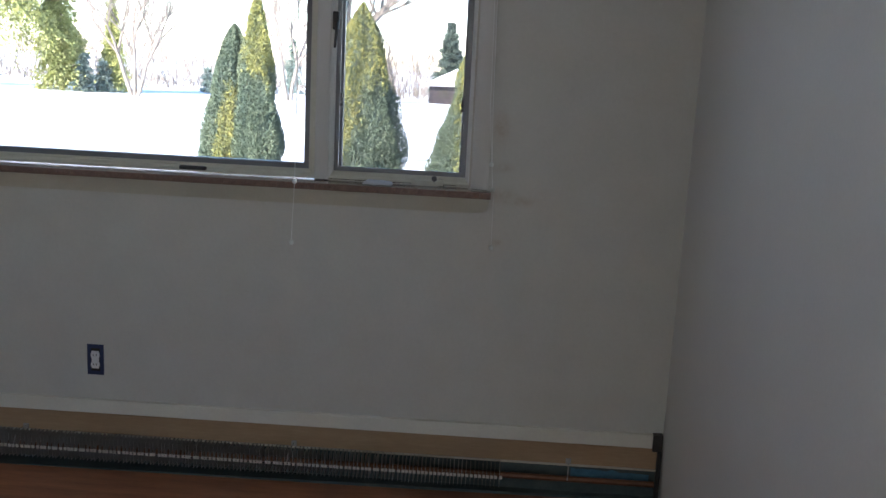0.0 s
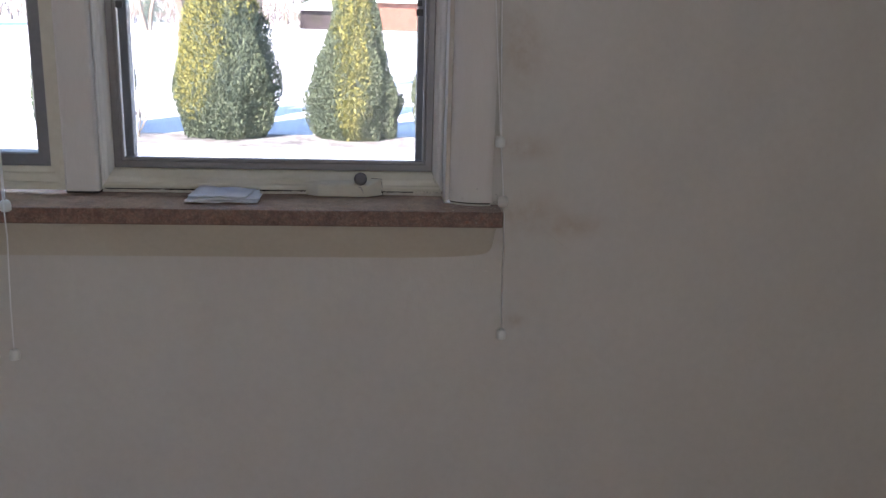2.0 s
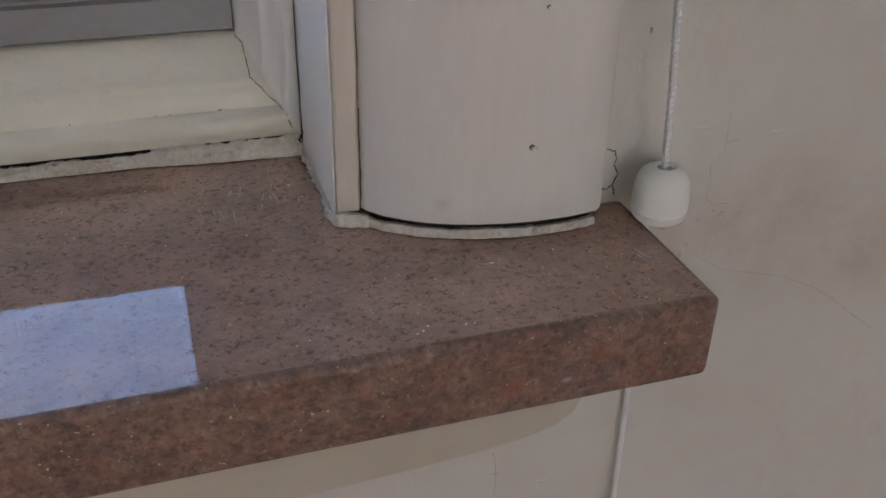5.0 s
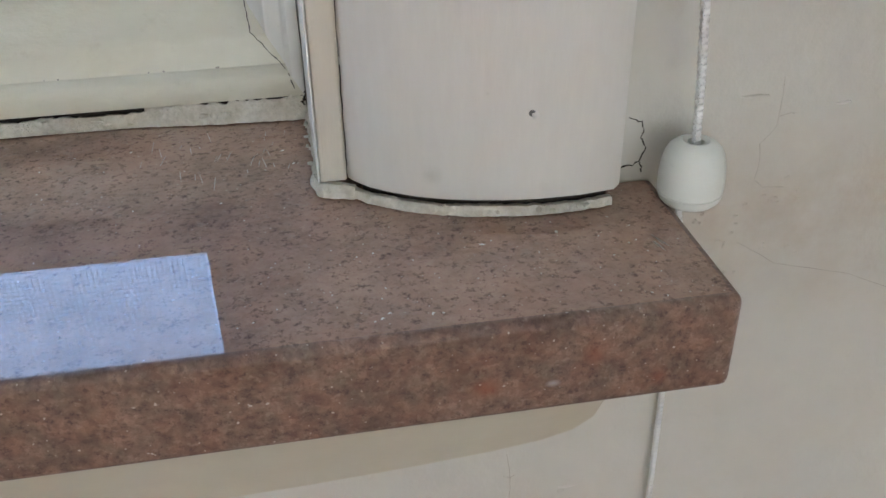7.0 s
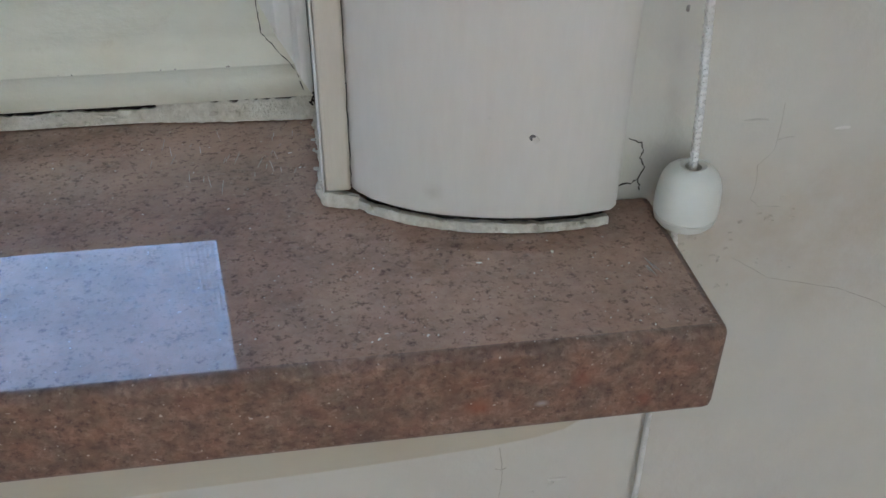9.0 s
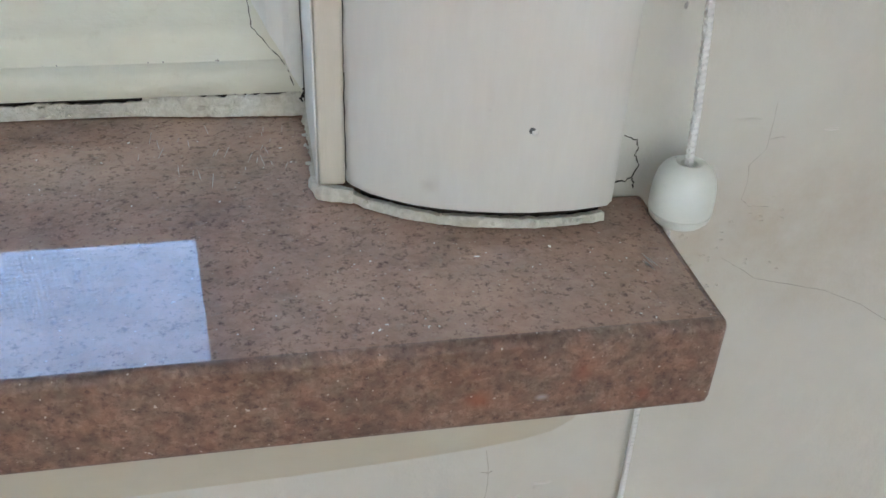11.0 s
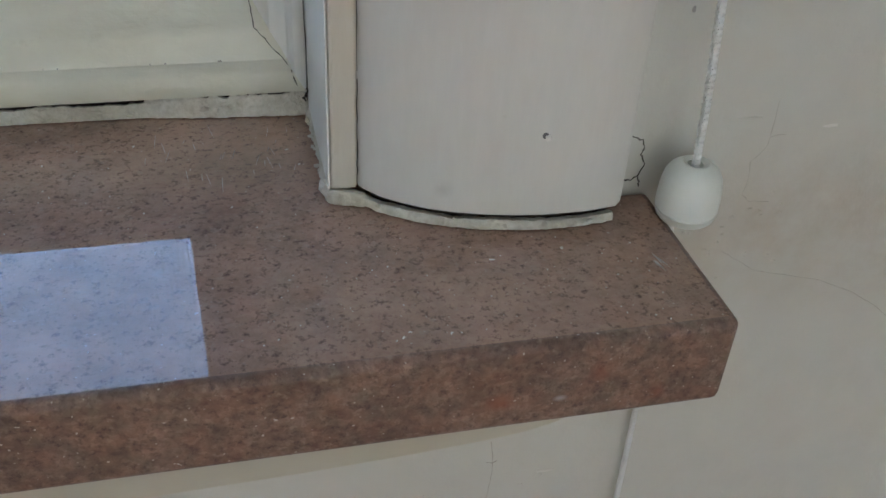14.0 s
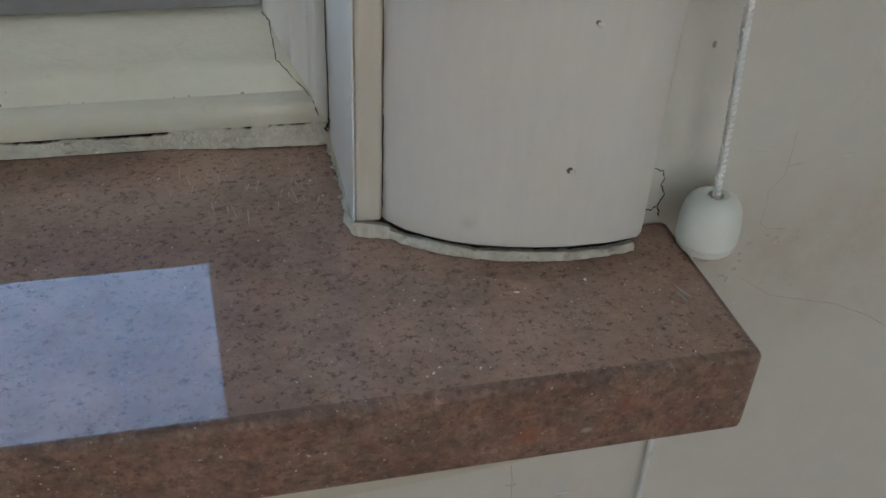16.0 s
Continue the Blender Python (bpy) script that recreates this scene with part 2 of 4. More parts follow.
PLASTIC = surface("pale_plastic", (0.76, 0.795, 0.745), (0.81, 0.84, 0.80), 40.0, 300.0, 0.32, bump=0.05)
CORD = surface("white_cord", (0.83, 0.84, 0.83), (0.90, 0.91, 0.90), 300.0, 900.0, 0.7, bump=0.1, depth=0.0003)
PAPER = surface("white_tissue", (0.74, 0.76, 0.78), (0.84, 0.85, 0.87), 30.0, 200.0, 0.85, bump=0.4, depth=0.002)
TAPE = surface("blue_tape", (0.018, 0.028, 0.085), (0.03, 0.045, 0.12), 60.0, 200.0, 0.6, bump=0.3)
OUTLETP = surface("outlet_plastic", (0.74, 0.75, 0.76), (0.82, 0.82, 0.83), 60.0, 300.0, 0.35, bump=0.05)
smudge(TRIM, [(-0.0487, -0.0115, 1.1607, 0.0012, 1.6), (-0.0437, -0.0118, 1.1607, 0.0009, 1.2), (-0.0557, -0.008, 1.1407, 0.0035, 1.0)], (0.38, 0.34, 0.29), 0.75)
HWHITE = surface("heater_strip_paint", (0.74, 0.72, 0.63), (0.82, 0.80, 0.71), 5.0, 90.0, 0.45, bump=0.15, depth=0.001)
TAN = surface("bare_tan_board", (0.34, 0.22, 0.12), (0.46, 0.32, 0.19), 6.0, 70.0, 0.7, bump=0.2, stretch=(0.3, 2, 3))
FIN = surface("dull_aluminium", (0.33, 0.315, 0.30), (0.47, 0.45, 0.43), 30.0, 200.0, 0.5, metal=0.35, bump=0.2)
# paler than the fins: the highlight along their folds, held in the colour
FINTAB = surface("highlit_aluminium", (0.62, 0.60, 0.56), (0.78, 0.76, 0.71), 30.0, 200.0, 0.4, metal=0.3, bump=0.1)
PIPE = surface("old_copper", (0.12, 0.055, 0.03), (0.22, 0.10, 0.055), 25.0, 150.0, 0.5, metal=0.5, bump=0.2)
TEAL = surface("dark_teal_paint", (0.045, 0.07, 0.072), (0.085, 0.115, 0.115), 12.0, 90.0, 0.65, bump=0.3)
BLUE = surface("flaking_blue_paint", (0.04, 0.12, 0.20), (0.08, 0.23, 0.35), 20.0, 120.0, 0.6, bump=0.4)
FLOORM = surface("orange_wood_floor", (0.26, 0.105, 0.055), (0.50, 0.215, 0.11), 9.0, 60.0, 0.5, bump=0.2, stretch=(0.4, 3, 1))
CEILM = surface("ceiling_paint", (0.72, 0.72, 0.70), (0.78, 0.78, 0.76), 3.0, 90.0, 0.7, bump=0.2)
SNOW = surface("snow", (0.80, 0.82, 0.85), (0.88, 0.89, 0.90), 0.5, 14.0, 0.8, bump=0.5, depth=0.05)
MULCH = surface("mulch", (0.10, 0.085, 0.08), (0.55, 0.54, 0.55), 4.0, 16.0, 0.9, bump=0.6, depth=0.02)
# sun and shade painted as two leaf colours: lit gold, shaded grey-green
SUNLEAF = surface("sunlit_leaf", (0.16, 0.165, 0.06), (0.36, 0.325, 0.095), 3.0, 30.0, 0.8, bump=0.1, spec=0.2)
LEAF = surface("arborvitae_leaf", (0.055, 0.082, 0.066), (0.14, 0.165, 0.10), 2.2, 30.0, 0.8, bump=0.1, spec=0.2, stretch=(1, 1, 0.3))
NEEDLE = surface("spruce_needle", (0.05, 0.075, 0.06), (0.09, 0.12, 0.10), 2.0, 20.0, 0.7, bump=0.1)
BLUEGREEN = surface("blue_spruce_needle", (0.10, 0.14, 0.125), (0.17, 0.215, 0.19), 2.0, 20.0, 0.8, bump=0.1)
PINE = surface("drooping_leaf", (0.20, 0.22, 0.08), (0.38, 0.37, 0.12), 1.0, 12.0, 0.7, bump=0.1)
BARK = surface("pale_bark", (0.16, 0.13, 0.11), (0.27, 0.23, 0.20), 3.0, 30.0, 0.9, bump=0.5, stretch=(2, 2, 0.4))
BRICKB = surface("brown_siding", (0.03, 0.022, 0.026), (0.05, 0.036, 0.04), 2.0, 20.0, 0.8, bump=0.2)
REDB = surface("red_siding", (0.17, 0.075, 0.055), (0.23, 0.10, 0.075), 2.0, 20.0, 0.8, bump=0.2)
GLASS = glass("window_glass")


# ---- mesh helpers ----
def finish(name, bm, material, parent=None, label="", smooth=False):
    bmesh.ops.recalc_face_normals(bm, faces=bm.faces)
    me = bpy.data.meshes.new(name)
    bm.to_mesh(me)
    bm.free()
    me.materials.append(material)
    if smooth:
        for p in me.polygons:
            p.use_smooth = True
        me.set_sharp_from_angle(angle=radians(42))
    ob = new(name, me)
    if parent:
        ob.parent = parent
    if label:
        ob["label"] = label
    return ob


def part(name, bm, material, parent, label="", smooth=False):
    return finish(name, bm, material, parent, label, smooth)


def box(bm, x0, x1, y0, y1, z0, z1, bevel=0.0, seg=2):
    vs = [bm.verts.new((x, y, z)) for x in (x0, x1) for y in (y0, y1) for z in (z0, z1)]
    fs = [bm.faces.new([vs[i] for i in q]) for q in ((0, 1, 3, 2), (4, 6, 7, 5), (0, 4, 5, 1), (2, 3, 7, 6), (0, 2, 6, 4), (1, 5, 7, 3))]
    if bevel:
        es = list({e for f in fs for e in f.edges})
        bmesh.ops.bevel(bm, geom=es, offset=bevel, segments=seg, affect="EDGES", profile=0.5)
    return bm


def boxed(*args, **kw):
    return box(bmesh.new(), *args, **kw)


def prism(bm, pts, axis, a0, a1, shift=None):
    """Closed outline pts drawn out along an axis; the two coordinates of pts are the other axes in order."""
    def place(p, a):
        c = list(p)
        c.insert("xyz".index(axis), a)
        return bm.verts.new(c)
    lo = [place(p, a0) for p in pts]
    hi = [place(p, a1) for p in pts]
    n = len(pts)
    bm.faces.new(lo)
    bm.faces.new(hi[::-1])
    for i in range(n):
        bm.faces.new((lo[i], lo[(i + 1) % n], hi[(i + 1) % n], hi[i]))
    return bm


def tube(bm, pts, r, n=8, radii=None):
    rings = []
    pts = [Vector(p) for p in pts]
    for i, p in enumerate(pts):
        d = (pts[min(i + 1, len(pts) - 1)] - pts[max(i - 1, 0)]).normalized()
        u = d.orthogonal().normalized() if abs(d.z) < 0.9 else d.cross(Vector((0, 1, 0))).normalized()
        v = d.cross(u)
        q = radii[i] if radii else r
        rings.append([bm.verts.new(p + u * (q * math.cos(2 * math.pi * k / n)) + v * (q * math.sin(2 * math.pi * k / n))) for k in range(n)])
    for a, b in zip(rings, rings[1:]):
        for k in range(n):
            bm.faces.new((a[k], a[(k + 1) % n], b[(k + 1) % n], b[k]))
    bm.faces.new(rings[0][::-1])
    bm.faces.new(rings[-1])
    return bm


def lathe(bm, prof, at, n=24):
    rings = [[bm.verts.new((at[0] + r * math.cos(2 * math.pi * k / n), at[1] + r * math.sin(2 * math.pi * k / n), at[2] + z)) for k in range(n)] for r, z in prof]
    for a, b in zip(rings, rings[1:]):
        for k in range(n):
            bm.faces.new((a[k], a[(k + 1) % n], b[(k + 1) % n], b[k]))
    bm.faces.new(rings[0][::-1])
    bm.faces.new(rings[-1])
    return bm


def ring_frame(bm, prof, x0, x1, z0, z1, kx=1.0, sides=(0, 1, 2, 3)):
    """A mitred frame: closed profile of (inset, y) carried round the rectangle; insets at the sides are times kx."""
    loops = []
    for d, y in prof:
        loops.append([bm.verts.new(c) for c in ((x0 + d * kx, y, z0 + d), (x1 - d * kx, y, z0 + d), (x1 - d * kx, y, z1 - d), (x0 + d * kx, y, z1 - d))])
    n = len(prof)
    for i in range(n):
        a, b = loops[i], loops[(i + 1) % n]
        for k in sides:
            bm.faces.new((a[k], a[(k + 1) % 4], b[(k + 1) % 4], b[k]))
    return bm


def thing(name, label, category, at=(0, 0, 0), group=""):
    e = new(name)
    e.location = at
    return tagged(e, label, category, group)


def structure(ob, label, category):
    return tagged(ob, label, category, kind="structure")


rnd = random.Random(7)

# ---- the room ----
OX0, OX1, OZ1 = -2.36, -0.052, 2.16     # window opening
bm = bmesh.new()
box(bm, ROOM_L - 0.16, OX0, 0, 0.16, -1.2, CEIL)
box(bm, OX1, ROOM_R + 0.16, 0, 0.16, -1.2, CEIL)
box(bm, OX0, OX1, 0, 0.16, -1.2, S - 0.025)
box(bm, OX0, OX1, 0, 0.16, OZ1, CEIL)
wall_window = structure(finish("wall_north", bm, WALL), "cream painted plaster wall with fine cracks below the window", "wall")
bm = bmesh.new()
# leaves an unseen opening, added to hold the side fill lamp
box(bm, ROOM_R, ROOM_R + 0.16, ROOM_B, -4.1, -1.2, CEIL)
box(bm, ROOM_R, ROOM_R + 0.16, -2.8, 0, -1.2, CEIL)
box(bm, ROOM_R, ROOM_R + 0.16, -4.1, -2.8, -1.2, 0.98)
box(bm, ROOM_R, ROOM_R + 0.16, -4.1, -2.8, 2.13, CEIL)
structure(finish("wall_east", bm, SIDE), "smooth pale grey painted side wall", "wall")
bm = boxed(ROOM_L - 0.16, ROOM_L, ROOM_B, 0, -1.2, CEIL)
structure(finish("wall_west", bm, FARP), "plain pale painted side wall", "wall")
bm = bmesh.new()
# leaves an unseen opening, added for the fill lamp at the back
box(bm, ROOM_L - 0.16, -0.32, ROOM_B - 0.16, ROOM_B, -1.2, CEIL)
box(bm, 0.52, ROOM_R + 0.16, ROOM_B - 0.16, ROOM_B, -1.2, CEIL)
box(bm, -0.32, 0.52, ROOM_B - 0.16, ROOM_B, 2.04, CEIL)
structure(finish("wall_south", bm, SIDE), "plain pale painted back wall with an added doorway", "wall")
HALL = ROOM_B - 1.6      # plain closed hall added, unseen, behind the doorway of the fill lamp
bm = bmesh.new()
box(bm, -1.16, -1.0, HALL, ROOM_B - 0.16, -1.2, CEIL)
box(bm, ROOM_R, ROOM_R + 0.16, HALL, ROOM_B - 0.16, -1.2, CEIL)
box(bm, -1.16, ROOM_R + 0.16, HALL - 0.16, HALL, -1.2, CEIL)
structure(finish("wall_hall", bm, SIDE), "pale painted wall of the hall added behind the doorway", "wall")
bm = boxed(ROOM_L, ROOM_R, ROOM_B, 0, -0.15, 0.0)
box(bm, -1.0, ROOM_R, HALL, ROOM_B, -0.15, 0.0)
structure(finish("floor", bm, FLOORM), "worn orange-brown wooden floor", "floor")
bm = boxed(ROOM_L - 0.16, ROOM_R + 0.16, ROOM_B - 0.16, 0.16, CEIL, CEIL + 0.2)
box(bm, -1.16, ROOM_R + 0.16, HALL - 0.16, ROOM_B - 0.16, CEIL, CEIL + 0.2)
structure(finish("ceiling", bm, CEILM), "plain white ceiling", "ceiling")

# ---- stone sill and apron ----
bm = bmesh.new()
prism(bm, [(0.0010, -0.0525), (0.0010, -0.001), (OX1, -0.001), (OX1, 0.075), (OX0, 0.075), (OX0, -0.001), (-2.42, -0.001), (-2.42, -0.0525)], "z", S - 0.0238, S)
es = [e for e in bm.edges if all(v.co.y < -0.0005 for v in e.verts) and not all(abs(v.co.y + 0.001) < 1e-4 for v in e.verts)]
bmesh.ops.bevel(bm, geom=es, offset=0.0023, segments=3, affect="EDGES", profile=0.5)
bm.normal_update()
sill = tagged(finish("window_sill", bm, STONE, smooth=True), "polished brown granite window sill with dust and scratches", "window sill")
sill.data.materials.append(HONED)
for p in sill.data.polygons:
    p.material_index = 0 if p.normal.z > 0.97 else 1
wn_mod = sill.modifiers.new("even_normals", "WEIGHTED_NORMAL")
wn_mod.keep_sharp, wn_mod.weight = True, 100

bm = bmesh.new()
prof = [(-0.0005, 1.1060), (-0.031, 1.1060), (-0.0305, 1.100), (-0.0275, 1.090), (-0.022, 1.078), (-0.0155, 1.067), (-0.010, 1.056), (-0.0075, 1.048), (-0.0005, 1.0465)]
rings = []
# the end rises a little, then rounds off short of the end of the stone
for x, k in ((-2.40, 1.0), (-1.2, 1.0), (-0.14, 1.0), (-0.09, 0.98), (-0.06, 0.955), (-0.04, 0.93), (-0.026, 0.90), (-0.017, 0.86), (-0.011, 0.79), (-0.0075, 0.66), (-0.0055, 0.42), (-0.005, 0.14)):
    rings.append([bm.verts.new((x, y, 1.1060 + (z - 1.1060) * max(k, 0.12))) for y, z in prof])
for a, b in zip(rings, rings[1:]):
    for i in range(len(prof)):
        j = (i + 1) % len(prof)
        bm.faces.new((a[i], a[j], b[j], b[i]))
bm.faces.new(rings[0])
bm.faces.new(rings[-1][::-1])
structure(finish("apron_trim", bm, APRON, smooth=True), "cream painted cove moulding under the stone sill, shade in its colour", "trim")

# ---- window ----
win = thing("casement_window", "cream painted wooden window with a fixed pane and a screened casement", "window", (-0.6, 0.05, S))
win.location = (0, 0, 0)
win["kind"] = "structure"
win.name = "window_1"
FZ0, FZ1 = S + 0.0066, 2.12

# rounded casing beside the casement
outline = [(-0.0125, -0.0002), (-0.0115, -0.0100), (-0.0135, -0.0120), (-0.022, -0.0131), (-0.032, -0.0130), (-0.039, -0.0122), (-0.046, -0.0108), (-0.053, -0.0088), (-0.059, -0.0063), (-0.0645, -0.003), (-0.069, 0.0004), (-0.0725, 0.0046), (-0.0735, 0.0066), (-0.0735, 0.030), (-0.0525, 0.030), (-0.0525, -0.0002)]
casing = part("casing", prism(bmesh.new(), outline, "z", S + 0.0047, 2.22), TRIM, win, "rounded white painted casing with nail holes", smooth=True)
# near-black block fills the open gap with its shade
part("casing_gap_shade", prism(bmesh.new(), [(-0.014, -0.0002), (-0.014, -0.0085), (-0.032, -0.0105), (-0.048, -0.008), (-0.060, -0.003), (-0.070, 0.006), (-0.070, 0.028), (-0.0525, 0.028), (-0.0525, -0.0002)], "z", S + 0.0006, S + 0.0066), GAP, win, "dark block standing in for the shade under the casing")
# stop beside the casing: pale front, side sheet whitened for window light
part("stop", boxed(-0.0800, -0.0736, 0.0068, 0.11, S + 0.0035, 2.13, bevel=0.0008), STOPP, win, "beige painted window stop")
part("jamb", boxed(-0.0806, -0.0802, 0.0076, 0.0560, S + 0.003, 2.13), LITWHITE, win)
part("jamb_back", boxed(-0.0815, -0.0745, 0.058, 0.145, S + 0.003, 2.13), LITWHITE, win)
# nail holes
for (x, y, z, r) in ((-0.034, -0.0128, S + 0.026, 0.0009), (-0.0325, -0.0129, S + 0.0612, 0.0006)):
    bm = bmesh.new()
    tube(bm, [(x, y + 0.002, z), (x, y - 0.00022, z)], r * 0.85, 10)
    part("nail_hole", bm, CAPG, win, "small dark nail hole")
    bm = bmesh.new()
    bmesh.ops.create_icosphere(bm, subdivisions=2, radius=1.0)
    for v in bm.verts:
        v.co = Vector((x + 0.0007 + v.co.x * 0.0010, y + 0.0002 + v.co.y * 0.0009, z - 0.0005 + v.co.z * 0.0009 + 0.0002 * math.sin(v.co.x * 7)))
    part("filler_lump", bm, TRIM, win, "dab of white filler", smooth=True)

# wooden frame round the casement, with a moulded step
FRAME_PROF = [(0.0, 0.055), (0.0006, 0.0535), (0.0025, 0.053), (0.0060, 0.0533), (0.0078, 0.0548), (0.0088, 0.0575), (0.0125, 0.0590), (0.0150, 0.0589), (0.0166, 0.0593), (0.0180, 0.0611), (0.0230, 0.0640), (0.0262, 0.0682), (0.0278, 0.0700), (0.0278, 0.100), (0.0060, 0.102), (0.0060, 0.15), (0.0, 0.15)]
part("bottom_rail", ring_frame(bmesh.new(), FRAME_PROF, -0.594, -0.0806, FZ0, FZ1, 0.56, (0,)), CREAM, win, "yellowed cream painted bottom rail", smooth=True)
part("frame_jamb", ring_frame(bmesh.new(), FRAME_PROF, -0.594, -0.0806, FZ0, FZ1, 0.56, (1, 2, 3)), LITWHITE, win, "white painted frame sides, paler for window light", smooth=True)
# insect screen
SX0, SX1, SZ0, SZ1 = -0.5785, -0.0959, FZ0 + 0.0285, FZ1 - 0.0285
part("screen_frame", ring_frame(bmesh.new(), [(0, 0.072), (0.001, 0.0695), (0.0105, 0.0695), (0.0113, 0.0710), (0.0122, 0.0710), (0.0130, 0.0700), (0.0157, 0.0703), (0.0165, 0.072), (0.0165, 0.079), (0.0, 0.079)], SX0, SX1, SZ0, SZ1), SCREEN, win, "grey aluminium insect screen frame")
MX0, MX1, MZ0, MZ1 = SX0 + 0.016, SX1 - 0.016, SZ0 + 0.016, SZ1 - 0.016
PITCH, WIRE_W = 0.0017, 0.00032
verts, faces = [], []
x = MX0
while x < MX1:
    k = len(verts)
    verts += [(x, 0.0755, MZ0), (x + WIRE_W, 0.0755, MZ0), (x + WIRE_W, 0.0755, MZ1), (x, 0.0755, MZ1)]
    faces.append((k, k + 1, k + 2, k + 3))
    x += PITCH
z = MZ0
while z < MZ1:
    k = len(verts)
    verts += [(MX0, 0.0757, z), (MX1, 0.0757, z), (MX1, 0.0757, z + WIRE_W), (MX0, 0.0757, z + WIRE_W)]
    faces.append((k, k + 1, k + 2, k + 3))
    z += PITCH
me = bpy.data.meshes.new("mesh")
me.from_pydata(verts, [], faces)
me.materials.append(WIRE)
mesh = new("screen_mesh", me)
mesh.parent = win
tagged(mesh, "fine grey insect mesh", kind="stuff")
# sash behind the screen
part("sash", ring_frame(bmesh.new(), [(0, 0.105), (0.019, 0.105), (0.0207, 0.108), (0.0207, 0.130), (0, 0.130)], -0.5675, -0.1095, FZ0 + 0.0062, FZ1 - 0.0200, 0.565), SASH, win, "grey casement sash standing a little open")
part("hinge_stile", boxed(-0.582, -0.5681, 0.107, 0.130, FZ0 + 0.0065, FZ1 - 0.0202), SASH, win)
pane = part("pane", boxed(-0.5545, -0.1206, 0.1205, 0.1245, FZ0 + 0.0262, FZ1 - 0.0395), GLASS, win)
pane.visible_shadow = False

# mullion board between the two lights
part("mullion", prism(bmesh.new(), [(-0.645, 0.075), (-0.645, 0.047), (-0.641, 0.041), (-0.598, 0.041), (-0.5945, 0.044), (-0.5945, 0.075)], "z", S + 0.004, 2.13), TRIM, win, "white painted mullion board")
# the same dark fill for the shaded gap below the mullion
part("mullion_gap_shade", boxed(-0.643, -0.596, 0.044, 0.075, S + 0.0004, S + 0.004), GAP, win)
# large fixed light
part("fixed_frame", ring_frame(bmesh.new(), [(0, 0.051), (0.010, 0.051), (0.012, 0.055), (0.0235, 0.056), (0.0255, 0.060), (0.0335, 0.061), (0.0335, 0.15), (0, 0.15)], -2.345, -0.6455, FZ0 - 0.003, FZ1, kx=0.68), CREAM, win, "cream painted stepped frame")
part("fixed_sash", ring_frame(bmesh.new(), [(0, 0.064), (0.017, 0.064), (0.0195, 0.068), (0.0195, 0.10), (0, 0.10)], -2.322, -0.6685, FZ0 + 0.0308, FZ1 - 0.0338), SASH, win, "grey sash edge")
pane = part("pane", boxed(-2.3035, -0.687, 0.080, 0.084, FZ0 + 0.050, FZ1 - 0.053), GLASS, win)
pane.visible_shadow = False
# left casing and head casing
part("casing", prism(bmesh.new(), [(-2.40, -0.0002), (-2.40, -0.012), (-2.37, -0.013), (-2.345, 0.004), (-2.345, 0.045), (-2.359, 0.045), (-2.359, -0.0002)], "z", S + 0.004, 2.22), TRIM, win)
part("head_casing", prism(bmesh.new(), [(-0.0002, 2.22), (-0.012, 2.22), (-0.013, 2.16), (0.045, 2.13), (0.045, 2.159), (-0.0002, 2.159)], "x", -2.344, -0.0740), TRIM, win)
# finger lift on the fixed light
part("finger_lift", boxed(-1.142, -1.042, 0.034, 0.0505, S + 0.012, S + 0.026, bevel=0.004), BLACK, win, "dark metal finger lift")
# screen clips
for x, z in ((-0.121, 1.43), (-0.5555, 1.43)):
    bm = bmesh.new()
    box(bm, x - 0.0035, x + 0.0035, 0.065, 0.0695, z - 0.016, z + 0.016, bevel=0.001)
    box(bm, x - 0.005, x + 0.005, 0.062, 0.066, z - 0.030, z - 0.020, bevel=0.001)
    part("screen_clip", bm, BLACK, win, "small black screen clip")
# latch lever
bm = bmesh.new()
box(bm, -0.590, -0.566, 0.035, 0.056, 1.665, 1.728, bevel=0.004)
tube(bm, [(-0.575, 0.036, 1.69), (-0.573, 0.026, 1.66), (-0.575, 0.022, 1.63), (-0.577, 0.024, 1.603)], 0.005, 8, [0.007, 0.006, 0.005, 0.0045])
part("latch", bm, BLACK, win, "dark sash latch lever", smooth=False)

# crank operator
crank = thing("crank_operator", "cream painted casement crank housing with a dark round spindle cap", "window crank")
bm = bmesh.new()
# upright front with cut corners, then a top that slopes up to the frame
low = [(-0.2905, 0.0545), (-0.2705, 0.0410), (-0.1925, 0.0410), (-0.1740, 0.0545)]
rows = [[bm.verts.new((x, y, S + 0.0005)) for x, y in low],
        [bm.verts.new((x, y, S + 0.0185)) for x, y in low],
        [bm.verts.new((x + dx, 0.0545, S + h)) for (x, y), dx, h in zip(low, (0.0, -0.013, 0.011, 0.0), (0.0185, 0.0225, 0.0265, 0.0250))]]
for a, b in zip(rows, rows[1:]):
    for i in range(3):
        if a[i].co.y != b[i].co.y or a[i + 1].co.y != b[i + 1].co.y or b is rows[1]:
            q = [a[i], a[i + 1], b[i + 1], b[i]]
            q = [v for k, v in enumerate(q) if all((v.co - w.co).length > 1e-6 for w in q[:k])]
            bm.faces.new(q)
bm.faces.new((rows[0][0], rows[1][0], rows[2][1], rows[2][2], rows[2][3], rows[1][3], rows[0][3]))
bm.faces.new(rows[0])
bmesh.ops.remove_doubles(bm, verts=bm.verts, dist=1e-6)
bmesh.ops.recalc_face_normals(bm, faces=bm.faces)
bmesh.ops.bevel(bm, geom=list(bm.edges), offset=0.0008, segments=2, affect="EDGES")
part("housing", bm, CREAM, crank)
bm = bmesh.new()
